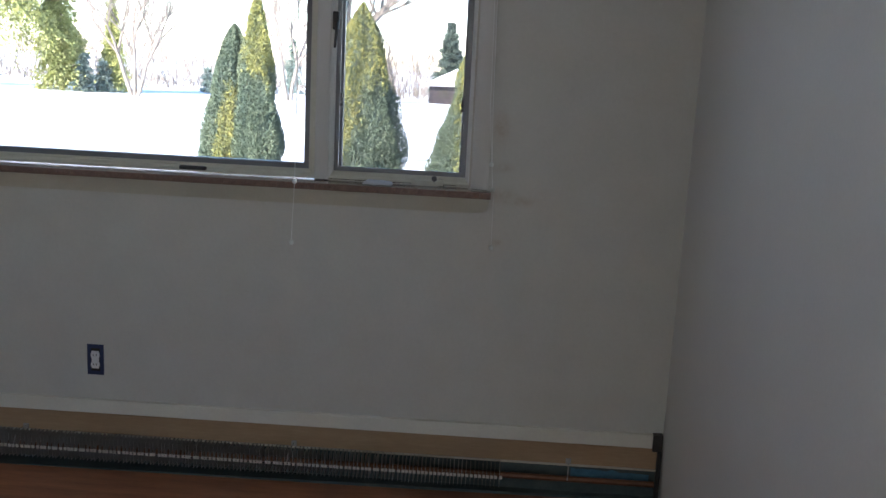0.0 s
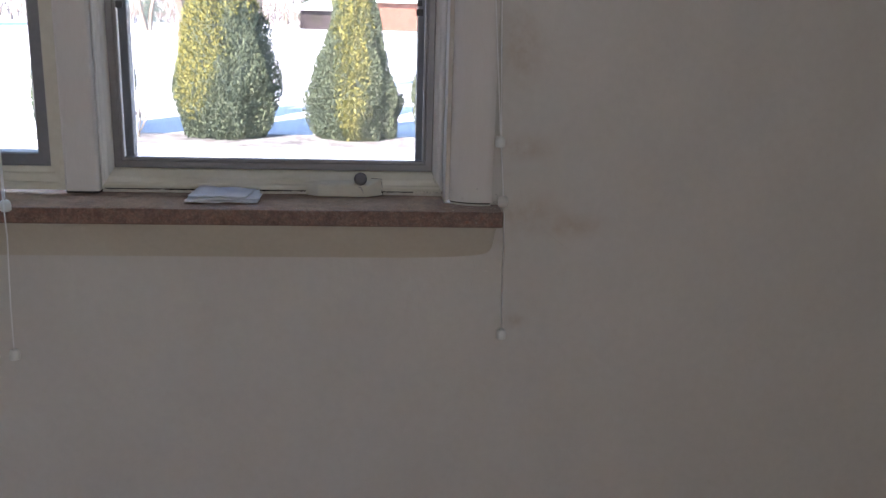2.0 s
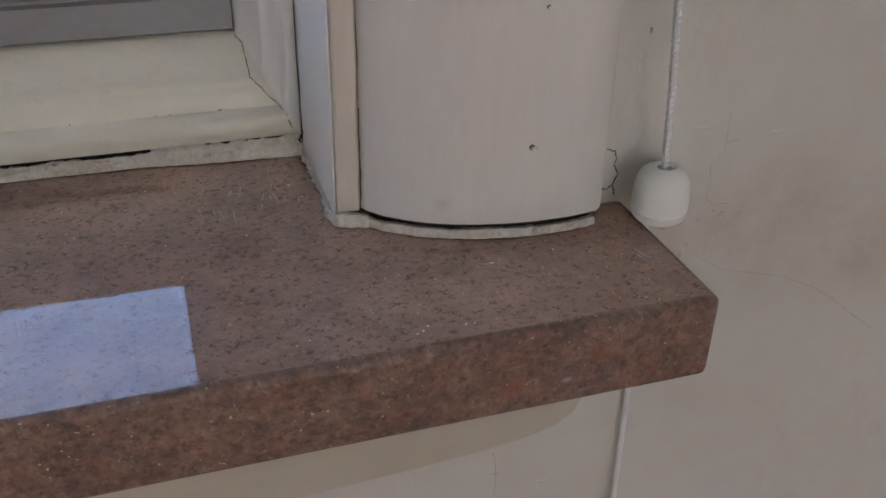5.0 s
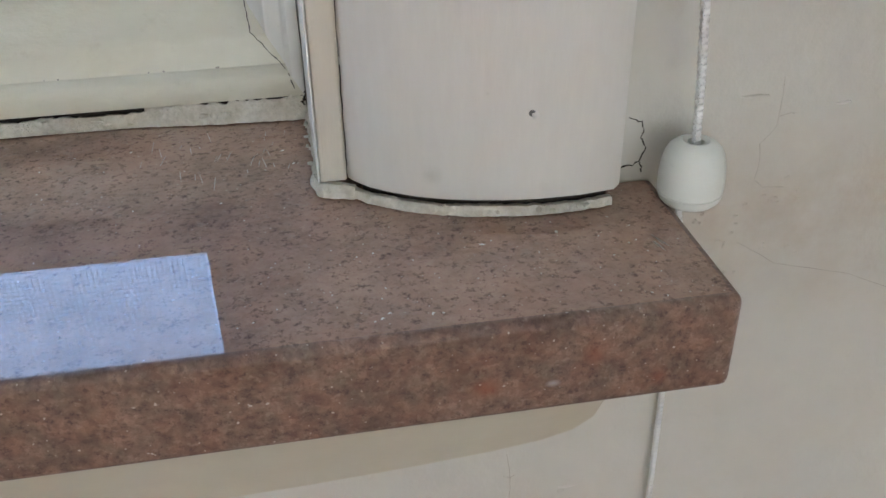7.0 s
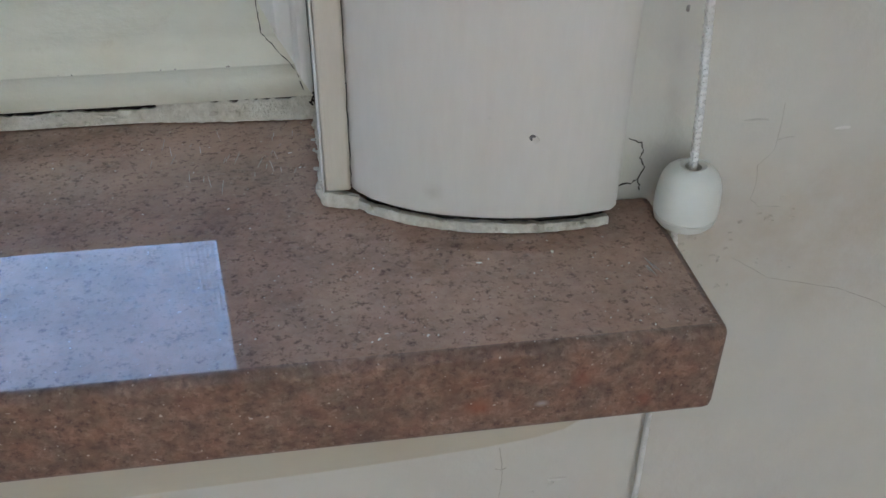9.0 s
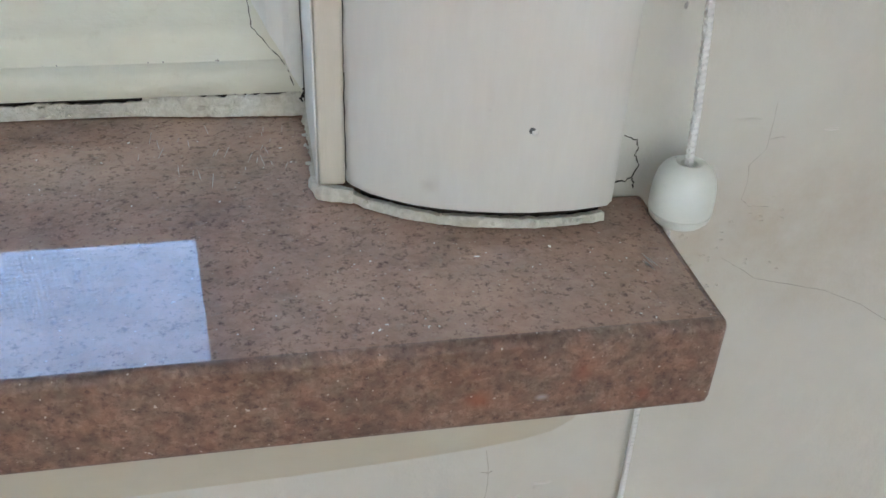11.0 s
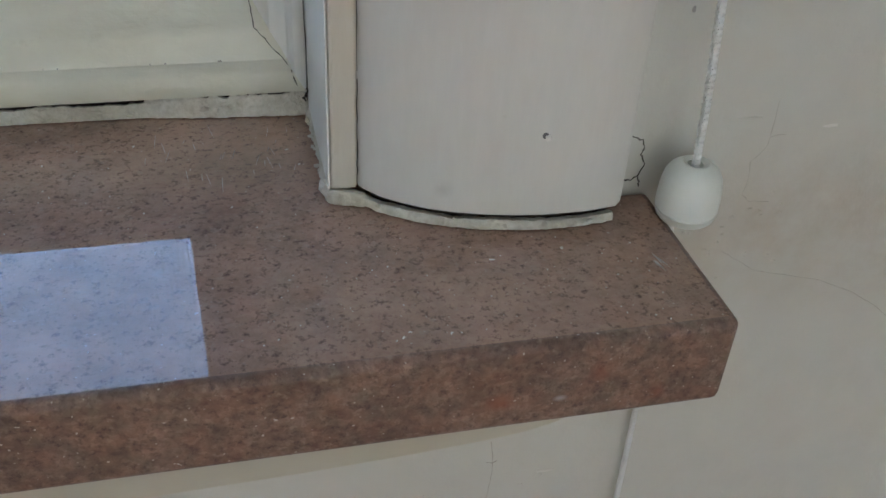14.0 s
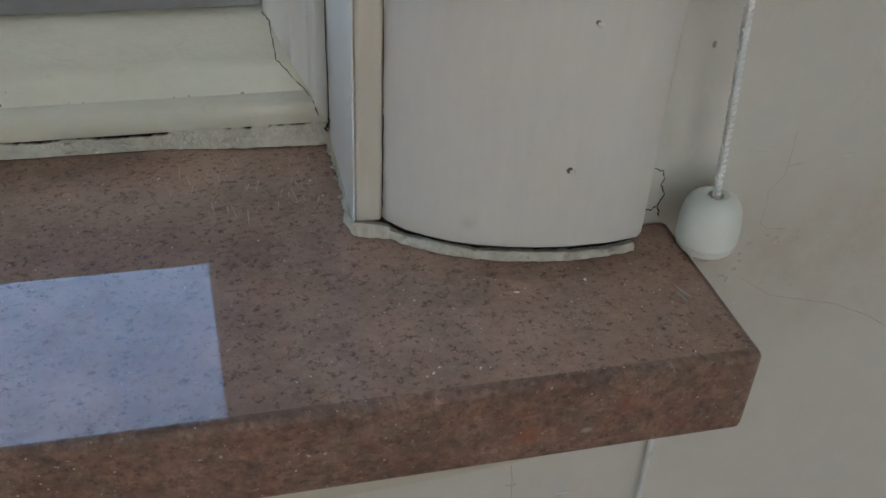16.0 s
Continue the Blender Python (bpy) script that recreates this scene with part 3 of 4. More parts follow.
tube(bm, [(-0.2065, 0.053, S + 0.0245), (-0.2065, 0.037, S + 0.0290), (-0.2065, 0.033, S + 0.0302), (-0.2065, 0.031, S + 0.0308)], 0.010, 24, [0.0095, 0.0098, 0.0092, 0.0074])
part("spindle_cap", bm, CAPG, crank, "dark rubber spindle cap", smooth=False)
bm = bmesh.new()
tube(bm, [(-0.2095, 0.0408, S + 0.0160), (-0.2060, 0.0408, S + 0.0150), (-0.2040, 0.0408, S + 0.0110), (-0.2020, 0.0408, S + 0.0060)], 0.0010, 6, [0.0009, 0.0008, 0.0007, 0.0003])
part("chip", bm, FIN, crank, "dark paint chip")
bm = bmesh.new()
q = random.Random(4)
line = [(-0.1905, 0.0540, S + 0.0270), (-0.1795, 0.0538, S + 0.0265), (-0.1742, 0.0538, S + 0.0255), (-0.1745, 0.0538, S + 0.0200), (-0.1730, 0.0538, S + 0.0140), (-0.1735, 0.0536, S + 0.0070), (-0.1722, 0.0530, S + 0.0008), (-0.1790, 0.0500, S + 0.0006), (-0.1860, 0.0448, S + 0.0006), (-0.1925, 0.0405, S + 0.0006)]
tube(bm, line, 0.0004, 5, [q.uniform(0.0003, 0.0008) for _ in line])
part("crack", bm, GAP, crank, "dark crack in the paint")


# ---- caulk and cracks ----
def caulk(name, path, height, width, seed, label):
    """A ragged bead of old paint and caulk lying on the sill along a path of (x, y)."""
    r = random.Random(seed)
    pts = []
    for (a, b) in zip(path, path[1:]):
        n = max(2, int((Vector(b) - Vector(a)).length / 0.0009))
        pts += [Vector(a).lerp(Vector(b), i / n) for i in range(n)]
    pts.append(Vector(path[-1]))
    bm = bmesh.new()
    rings = []
    for i, p in enumerate(pts):
        d = (pts[min(i + 1, len(pts) - 1)] - pts[max(i - 1, 0)]).normalized()
        nrm = Vector((d.y, -d.x))
        h = height * (0.93 + 0.42 * noise.noise((p.x * 70, p.y * 70, seed)) + 0.17 * noise.noise((p.x * 420, p.y * 420, seed)) + 0.12 * r.random())
        w = width * (0.9 + 0.5 * noise.noise((p.x * 120, p.y * 120, seed + 5)) + 0.7 * noise.noise((p.x * 500, p.y * 500, seed)) + 0.25 * r.random())
        prof = [(-0.0015, 0.0), (w, 0.0), (w * 0.85, h * 0.6), (w * 0.3, h), (-0.0015, h * 0.9)]
        rings.append([bm.verts.new((p.x + nrm.x * q, p.y + nrm.y * q, S + 0.0003 + z)) for q, z in prof])
    for a, b in zip(rings, rings[1:]):
        for i in range(5):
            j = (i + 1) % 5
            bm.faces.new((a[i], a[j], b[j], b[i]))
    bm.faces.new(rings[0])
    bm.faces.new(rings[-1][::-1])
    return part(name, bm, CAULK, win, label, smooth=True)


caulk("caulk", [(-0.0792, 0.0095), (-0.0745, 0.0068), (-0.0695, 0.0012), (-0.0645, -0.0022), (-0.059, -0.0055), (-0.053, -0.0080), (-0.046, -0.0100), (-0.039, -0.0114), (-0.032, -0.0122), (-0.022, -0.0123), (-0.0135, -0.0112)], 0.0023, 0.0006, 3, "ragged cream caulk under the casing")
caulk("caulk", [(-0.0798, 0.052), (-0.0798, 0.030), (-0.0795, 0.0085)], 0.0032, 0.0014, 5, "ragged cream caulk")
caulk("caulk", [(-0.594, 0.0572), (-0.29, 0.0572), (-0.1745, 0.0572), (-0.118, 0.0566)], 0.0042, 0.0003, 9, "ragged cream caulk under the frame")
caulk("caulk", [(-0.125, 0.0572), (-0.112, 0.0553), (-0.098, 0.0543), (-0.0802, 0.0535)], 0.0064, 0.0009, 21, "thick lumpy caulk under the frame")
caulk("caulk", [(-0.0815, 0.0130), (-0.0800, 0.0068), (-0.0770, 0.0052), (-0.0722, 0.0040)], 0.0033, 0.0008, 27, "lump of white caulk at the foot of the stop")
for i in range(9):
    bm = bmesh.new()
    bmesh.ops.create_icosphere(bm, subdivisions=2, radius=1.0)
    cx, cy = -0.083 - 0.022 * rnd.random() ** 1.5, 0.0545 + rnd.uniform(-0.0008, 0.0008)
    rx, rz = rnd.uniform(0.001, 0.0026), rnd.uniform(0.0008, 0.0018)
    for v in bm.verts:
        k = 1 + 0.35 * noise.noise(v.co * 2.2 + Vector((i * 3.1, 0, 0)))
        v.co = Vector((cx + v.co.x * rx * k, cy + v.co.y * 0.0011 * k, S + 0.0024 + rnd.uniform(-0.0002, 0.0002) + v.co.z * rz * k))
    part("paint_lump", bm, CAULK, win, "lump of old paint", smooth=True)
chips = random.Random(19)
for i in range(22):
    cx, k = -0.10 - 0.16 * chips.random(), chips.choice((0.0, 0.0, 1.0, chips.random()))
    bm = bmesh.new()
    bmesh.ops.create_icosphere(bm, subdivisions=1, radius=chips.uniform(0.00022, 0.00045))
    bmesh.ops.translate(bm, verts=bm.verts, vec=(cx, 0.0577 + 0.0020 * k, FZ0 + 0.0089 + 0.0050 * k))
    part("paint_speck", bm, CRACKM if i % 3 else CAPG, win, "dark speck in the paint")
for i in range(46):
    if i < 24:
        cx, cy, cz = -0.082 - 0.20 * chips.random() ** 1.4, 0.0552 + chips.uniform(-0.0012, 0.0006), 0.0012 + 0.004 * chips.random()
    elif i < 34:
        cx, cy, cz = -0.0812 + chips.uniform(-0.0008, 0.0004), chips.uniform(0.008, 0.050), 0.0008 + 0.002 * chips.random()
    else:
        k = chips.random()
        cx, cy, cz = -0.072 + 0.058 * k, 0.0012 - 0.0142 * math.sin(min(1.0, k * 1.3) * math.pi / 2), 0.0008 + 0.0016 * chips.random()
    bm = bmesh.new()
    bmesh.ops.create_icosphere(bm, subdivisions=1, radius=1.0)
    rx, ry, rz = chips.uniform(0.0005, 0.0020 if i < 24 else 0.0010), chips.uniform(0.0004, 0.0008), chips.uniform(0.0003, 0.0009)
    for v in bm.verts:
        k = 1 + 0.6 * noise.noise(v.co * 2.0 + Vector((i * 5.3, 2, 0)))
        v.co = Vector((cx + v.co.x * rx * k, cy + v.co.y * ry * k, S + cz + v.co.z * rz * k))
    part("paint_chip", bm, (CAULK, CAULK, CREAM, STOPP)[i % 4], win, "chip of old paint")
# dark block in place of the shade beneath the bottom rail
part("frame_gap_shade", boxed(-0.593, -0.0815, 0.0592, 0.075, S + 0.0003, FZ0 + 0.0005), GAP, win, "dark block standing in for the shade under the frame")


def crack(pts, r, parent, material=None, label="fine dark crack"):
    bm = bmesh.new()
    q = random.Random(len(pts) + int(pts[0][0] * 1e4))
    fine = []
    for a, b in zip(pts, pts[1:]):
        for i in range(4):
            p = Vector(a).lerp(Vector(b), i / 4)
            fine.append(p + Vector((q.uniform(-1, 1), 0, q.uniform(-1, 1))) * r * 1.2)
    fine.append(Vector(pts[-1]))
    tube(bm, fine, r, 5, [r * q.uniform(0.4, 1.2) for _ in fine])
    return part("crack", bm, material or GAP, parent, label)


crack([(-0.0965, 0.0690, FZ0 + 0.0275), (-0.0948, 0.0668, FZ0 + 0.0260), (-0.0945, 0.0625, FZ0 + 0.0220), (-0.0940, 0.0598, FZ0 + 0.0175), (-0.0905, 0.0582, FZ0 + 0.0135), (-0.0870, 0.0570, FZ0 + 0.0095), (-0.0848, 0.0540, FZ0 + 0.0068), (-0.0835, 0.0524, FZ0 + 0.0030)], 0.00016, win, label="dark crack along the mitre")
crack([(-0.0737, 0.0064, S + 0.0052), (-0.0736, 0.0064, S + 0.0120), (-0.0737, 0.0064, S + 0.0200), (-0.0736, 0.0064, S + 0.0330)], 0.00011, win)
crack([(-0.0736, 0.0064, S + 0.0350), (-0.0737, 0.0064, S + 0.0600), (-0.0736, 0.0064, S + 0.2200)], 0.00009, win)
crack([(-0.0818, 0.0520, S + 0.0052), (-0.0812, 0.0515, S + 0.0066), (-0.0810, 0.0516, S + 0.0090)], 0.0005, win)
crack([(-0.0806, 0.0528, S + 0.0035), (-0.0808, 0.0528, S + 0.03), (-0.0806, 0.0528, S + 0.2)], 0.00014, win)
crack([(-0.0063, 0.0, 1.1466), (-0.0033, 0.0, 1.1453), (-0.0025, 0.0, 1.1433), (-0.0029, 0.0, 1.1413), (-0.0017, 0.0, 1.1388), (-0.0026, 0.0, 1.1352), (-0.0045, 0.0, 1.134), (-0.0085, 0.0, 1.1336)], 0.00024, wall_window)
crack([(-0.0030, 0.0, 1.1350), (-0.0022, 0.0, 1.1335), (-0.0020, 0.0, 1.1318)], 0.0002, wall_window)
crack([(0.0319, 0.0, 1.1539), (0.0323, 0.0, 1.1468), (0.0323, 0.0, 1.1408), (0.0286, 0.0, 1.1364), (0.0293, 0.0, 1.1312), (0.0289, 0.0, 1.1263), (0.0314, 0.0, 1.124), (0.0374, 0.0, 1.1234)], 0.00010, wall_window, CRACKM, "hairline crack in the plaster")
crack([(0.0325, 0.0, 1.1435), (0.0346, 0.0, 1.1441), (0.0367, 0.0, 1.1441)], 0.00010, wall_window, CRACKM, "hairline crack in the plaster")
crack([(0.0273, 0.0, 1.1077), (0.033, 0.0, 1.1042), (0.0394, 0.0, 1.0997), (0.05, 0.0, 1.0968), (0.063, 0.0, 1.0932), (0.0764, 0.0, 1.0867), (0.0865, 0.0, 1.08), (0.0945, 0.0, 1.0733), (0.107, 0.0, 1.064)], 0.00010, wall_window, CRACKM, "hairline crack in the plaster")
crack([(-0.0338, 0.0, 1.0426), (-0.0327, 0.0, 1.0349), (-0.0325, 0.0, 1.0284), (-0.033, 0.0, 1.0192), (-0.036, 0.0, 1.002)], 0.00012, wall_window, CRACKM, "hairline crack in the plaster")
crack([(-0.0345, 0.0, 1.0335), (-0.0327, 0.0, 1.0325), (-0.0312, 0.0, 1.0335)], 0.00018, wall_window, CRACKM, "hairline crack in the plaster")


# ---- small bumps and chips on the plaster ----
def plaster_lump(name, x, z, rx, rz, material, label=""):
    bm = bmesh.new()
    bmesh.ops.create_icosphere(bm, subdivisions=2, radius=1.0)
    for v in bm.verts:
        k = 1 + 0.5 * noise.noise(v.co * 1.9 + Vector((x * 700, 0, z * 500)))
        v.co = Vector((x + v.co.x * rx * k, 0.0002 - abs(v.co.y) * 0.0005 * k, z + v.co.z * rz * k))
    return part(name, bm, material, wall_window, label, smooth=True)


plaster_lump("plaster_chip", -0.0145, 1.0256, 0.0032, 0.0008, TRIM, "pale chip in the plaster")
plaster_lump("plaster_chip", -0.0165, 1.0238, 0.0012, 0.0012, WALL)
plaster_lump("plaster_chip", 0.0030, 1.1790, 0.0005, 0.0009, FIN, "grey dent in the plaster")
plaster_lump("plaster_chip", 0.0492, 1.1457, 0.0024, 0.0005, TRIM)
plaster_lump("plaster_chip", 0.0255, 1.1494, 0.0045, 0.0006, WALL)
for i in range(34):
    plaster_lump("plaster_bump", 0.012 + 0.035 * rnd.random() ** 1.4, 1.098 + 0.034 * rnd.random(), rnd.uniform(0.0004, 0.0011), rnd.uniform(0.0003, 0.0008), WALL)
for i in range(40):
    plaster_lump("plaster_bump", rnd.uniform(-0.14, 0.16), rnd.uniform(0.90, 1.03), rnd.uniform(0.0003, 0.0012), rnd.uniform(0.0003, 0.0009), WALL)

# ---- paint flakes and scratches on the sill ----
def flake_mesh(name, spots, material, label):
    verts, faces = [], []
    for x, y, sx, sy, rot in spots:
        k = len(verts)
        for i in range(5):
            a = 2 * math.pi * i / 5 + rot
            q = 0.75 + 0.5 * noise.noise((x * 900 + i, y * 900, 3.0))
            u, v = math.cos(a) * sx * q, math.sin(a) * sy * q
            verts.append((x + u * math.cos(rot) - v * math.sin(rot), y + u * math.sin(rot) + v * math.cos(rot), S + 0.00012))
        verts.append((x, y, S + 0.00035))
        faces += [(k + i, k + (i + 1) % 5, k + 5) for i in range(5)]
    me = bpy.data.meshes.new(name)
    me.from_pydata(verts, [], faces)
    me.materials.append(material)
    o = new(name, me)
    o.parent = sill
    return tagged(o, label, kind="stuff")


spots = []
for i in range(240):
    x = -0.42 * rnd.random() ** 1.3 - 0.012
    y = rnd.uniform(-0.048, 0.052) if x < -0.085 else rnd.uniform(-0.048, -0.016)
    z = rnd.choice((0.00012, 0.00018, 0.00026, 0.00030, 0.00042))
    spots.append((x, y, z, z * rnd.uniform(0.35, 0.9), rnd.uniform(0, 6)))
for x, y, z in ((-0.0295, -0.0205, 0.0013), (-0.0885, 0.034, 0.0013), (-0.086, 0.026, 0.0010), (-0.128, 0.041, 0.0010), (-0.150, 0.034, 0.0009), (-0.0145, -0.0490, 0.0008), (-0.072, -0.0455, 0.0011), (-0.0705, -0.0440, 0.0008), (-0.0735, -0.0462, 0.0007), (-0.104, 0.008, 0.0008), (-0.047, -0.0225, 0.0013)):
    spots.append((x, y, z * 0.7, z * 0.33, rnd.uniform(0, 6)))
flake_mesh("paint_flakes", spots, CAULK, "pale paint flakes and dust specks")
SCRATCH = surface("scratch", (0.44, 0.38, 0.33), (0.58, 0.52, 0.46), 200.0, 900.0, 0.8, bump=0.1)
spots = []
for i in range(26):
    spots.append((rnd.uniform(-0.125, -0.086), rnd.uniform(0.018, 0.047), rnd.uniform(0.0015, 0.006), 0.00013, math.pi / 2 + rnd.uniform(-0.25, 0.25)))
for i in range(5):
    spots.append((-0.0095 + rnd.uniform(-0.0015, 0.0015), -0.030 + rnd.uniform(-0.002, 0.002), rnd.uniform(0.002, 0.004), 0.00016, 1.9 + rnd.uniform(-0.15, 0.15)))
flake_mesh("scratches", spots, SCRATCH, "fine pale scratches")

# ---- blind cords ----
def bead(name_parent, at):
    h, k = 0.0164, 0.0077 / 0.0102
    prof = [(0.0026, h * 0.36), (0.0026, h * 0.47), (0.0042, h * 0.495), (0.0062, h * 0.455), (0.0080, h * 0.385), (0.0092, h * 0.28), (0.0099, h * 0.13), (0.0102, -h * 0.05), (0.0102, -h * 0.25), (0.0098, -h * 0.262), (0.0098, -h * 0.278), (0.0101, -h * 0.288), (0.0096, -h * 0.38), (0.0084, -h * 0.445), (0.0064, -h * 0.49), (0.0030, -h * 0.5)]
    prof = [(r * k, z) for r, z in prof]
    return part("bead", lathe(bmesh.new(), prof, at, 28), PLASTIC, name_parent, "pale plastic acorn cord bead", smooth=True)


def cord_strand(parent, pts, r=0.0010):
    """A round cord with a raised plait of eight fine yarns."""
    bm = bmesh.new()
    fine, rough_run = [], []
    for a, b in zip(pts, pts[1:]):
        a, b = Vector(a), Vector(b)
        if b.z > 1.32:
            rough_run += [a, b]
            continue
        n = max(2, int((b - a).length / 0.00022))
        fine += [a.lerp(b, i / n) for i in range(n)]
    fine.append(Vector(pts[-1]))
    if rough_run:
        tube(bm, rough_run[:1] + rough_run[1::2], r, 8)
    tube(bm, fine[::18] + [fine[-1]], r * 0.74, 8)
    cord = part("cord", bm, CORD, parent, "white braided cord", smooth=True)
    bm = bmesh.new()
    for s, w in [(q * math.pi, w) for q in range(2) for w in (1, -1)]:
        yarn = [p + Vector((math.cos(w * i * 0.44 + s), math.sin(w * i * 0.44 + s), 0)) * r * 0.74 for i, p in enumerate(fine)]
        tube(bm, yarn, r * 0.40, 4)
    braid = part("braid", bm, CORD, cord, smooth=True)
    tagged(braid, "fine white plaited yarns", kind="stuff")
    return cord


def blind_cord(at, pts, label):
    t = thing("blind_cord", label, "blind cord", at, "window blind cords")
    t.location = (0, 0, 0)
    cord_strand(t, pts)
    bead(t, at)
    return t


blind_cord((-0.0035, -0.0165, 1.227), [(-0.030, -0.020, 2.05), (-0.019, -0.018, 1.43), (-0.006, -0.0165, 1.27), (-0.0035, -0.0165, 1.236)], "white blind cord ending in a pale bead beside the casing")
end_cord = blind_cord((0.0052, -0.0125, 1.1376), [(-0.022, -0.020, 2.05), (-0.009, -0.0160, 1.40), (-0.0005, -0.0135, 1.21), (0.0040, -0.013, 1.16), (0.0052, -0.0125, 1.1440)], "white blind cord with two pale beads beside the sill end")
cord_strand(end_cord, [(0.0044, -0.0085, 1.134), (0.0076, -0.0032, 1.123), (0.0096, -0.0030, 1.11), (0.0105, -0.0030, 1.07), (0.0112, -0.0035, 1.01), (0.012, -0.011, 0.937)], 0.0009)
bead(end_cord, (0.012, -0.0120, 0.928))
blind_cord((-0.6925, -0.0625, 1.134), [(-0.690, -0.064, 2.05), (-0.692, -0.0635, 1.37), (-0.6925, -0.0625, 1.144)], "white blind cord ending in a pale bead before the sill")
blind_cord((-0.7005, -0.0600, 0.914), [(-0.688, -0.066, 2.05), (-0.6895, -0.0655, 1.37), (-0.690, -0.0755, 1.14), (-0.694, -0.0625, 1.09), (-0.699, -0.061, 0.99), (-0.7005, -0.060, 0.924)], "white blind cord hanging below the sill to a low bead")

# ---- folded tissue on the sill ----
bm = bmesh.new()
for k, (dx, dy, rot) in enumerate(((0, 0, 0.0), (0.004, 0.004, 0.12), (-0.003, 0.006, -0.1))):
    n = 7
    grid = []
    for i in range(n + 1):
        row = []
        for j in range(n + 1):
            u, v = i / n - 0.5, j / n - 0.5
            x0, y0 = u * (0.105 - 0.01 * k), v * 0.062
            x1 = x0 * math.cos(rot) - y0 * math.sin(rot)
            y1 = x0 * math.sin(rot) + y0 * math.cos(rot)
            lift_z = 0.002 + 0.0035 * k + 0.003 * noise.noise((u * 4 + k * 3, v * 4, 2.0)) + 0.004 * (0.5 - u) * max(0, v)
            row.append(bm.verts.new((-0.407 + dx + x1, 0.012 + dy + y1, S + max(0.0006, lift_z))))
        grid.append(row)
    for i in range(n):
        for j in range(n):
            bm.faces.new((grid[i][j], grid[i + 1][j], grid[i + 1][j + 1], grid[i][j + 1]))
tissue = finish("folded_tissue", bm, PAPER, smooth=True)
sol = tissue.modifiers.new("thickness", "SOLIDIFY")
sol.thickness, sol.offset = 0.0015, 1.0
tagged(tissue, "crumpled white folded tissue lying on the sill", "tissue")

# ---- outlet ----
outlet = thing("wall_outlet", "white duplex outlet without cover, masked with blue tape", "outlet")
part("tape", ring_frame(bmesh.new(), [(0, -0.0002), (0, -0.0012), (0.015, -0.0012), (0.015, -0.0002)], -1.485, -1.421, 0.346, 0.465), TAPE, outlet, "blue masking tape")
part("box_hole", boxed(-1.4702, -1.4358, -0.0009, -0.0002, 0.3608, 0.4502), GAP, outlet)
bm = bmesh.new()
for zc in (0.387, 0.424):
    prism(bm, [(-1.453 + 0.0165 * math.cos(a * math.pi / 8), zc + min(0.0135, max(-0.0135, 0.0175 * math.sin(a * math.pi / 8)))) for a in range(16)], "y", -0.0075, -0.0009)
box(bm, -1.467, -1.439, -0.006, -0.0009, 0.371, 0.440, bevel=0.002)
part("receptacle", bm, OUTLETP, outlet)
for zc in (0.387, 0.424):
    for dx in (-0.006, 0.006):
        part("slot", boxed(-1.453 + dx - 0.0012, -1.453 + dx + 0.0012, -0.0078, -0.0070, zc - 0.003, zc + 0.005), GAP, outlet)

# ---- baseboard heater, cover off ----
heater = thing("baseboard_heater", "uncovered baseboard heater with dusty fins and a copper pipe", "heater")
heater.rotation_euler = (0, -0.0062, 0)      # it sags a little towards the far end
heater.location = (0, 0, -0.0037)
HX0 = -3.38
part("top_strip", boxed(HX0, 0.652, -0.020, -0.0003, 0.211, 0.264, bevel=0.003), HWHITE, heater, "cream painted top strip")
part("back_board", boxed(HX0, ROOM_R - 0.002, -0.011, -0.0003, 0.128, 0.2105), TAN, heater, "bare tan back board")
part("ledge", boxed(HX0, ROOM_R - 0.002, -0.016, -0.0003, 0.1205, 0.1275, bevel=0.001), STOPP, heater, "pale painted ledge")
part("lower_board", boxed(HX0, ROOM_R - 0.002, -0.006, -0.0003, 0.004, 0.1195), TEAL, heater, "dark teal painted wall base")
part("base_strip", prism(bmesh.new(), [(HX0, -0.0065), (HX0, -0.130), (-1.9, -0.092), (ROOM_R - 0.002, -0.034), (ROOM_R - 0.002, -0.0065)], "z", 0.006, 0.017), TEAL, heater, "dark teal painted base strip")
bm = bmesh.new()
box(bm, 0.653, ROOM_R - 0.002, -0.024, -0.0003, 0.200, 0.268, bevel=0.003)
box(bm, 0.672, ROOM_R - 0.002, -0.026, -0.0003, 0.02, 0.199, bevel=0.002)
part("end_cap", bm, BLACK, heater, "black end cap")
bm = bmesh.new()
n = 26
loA, hiA = [], []
for i in range(n + 1):
    x = 0.36 + 0.29 * i / n
    loA.append(bm.verts.new((x, -0.0068, 0.075 + 0.005 * noise.noise((x * 40, 0, 1)))))
    hiA.append(bm.verts.new((x, -0.0068, 0.112 - 0.010 * i / n + 0.010 * noise.noise((x * 30, 5, 1)))))
for i in range(n):
    bm.faces.new((loA[i], loA[i + 1], hiA[i + 1], hiA[i]))
part("paint_patch", bm, BLUE, heater, "flaking bright blue paint patch")
part("pipe", tube(bmesh.new(), [(HX0, -0.062, 0.093), (ROOM_R - 0.03, -0.062, 0.090)], 0.011, 14), PIPE, heater, "dull brown copper pipe", smooth=True)
for x in (-1.725, -0.685, 0.349):
    bm = bmesh.new()
    box(bm, x - 0.010, x + 0.010, -0.0165, -0.011, 0.128, 0.150, bevel=0.001)
    tube(bm, [(x, -0.016, 0.143), (x - 0.001, -0.034, 0.141), (x - 0.006, -0.088, 0.128), (x - 0.008, -0.096, 0.100)], 0.0022, 6)
    part("bracket", bm, FIN, heater, "wire hanger bracket")
bm = bmesh.new()
box(bm, 0, 0.0008, -0.094, -0.030, -0.012, 0.078)
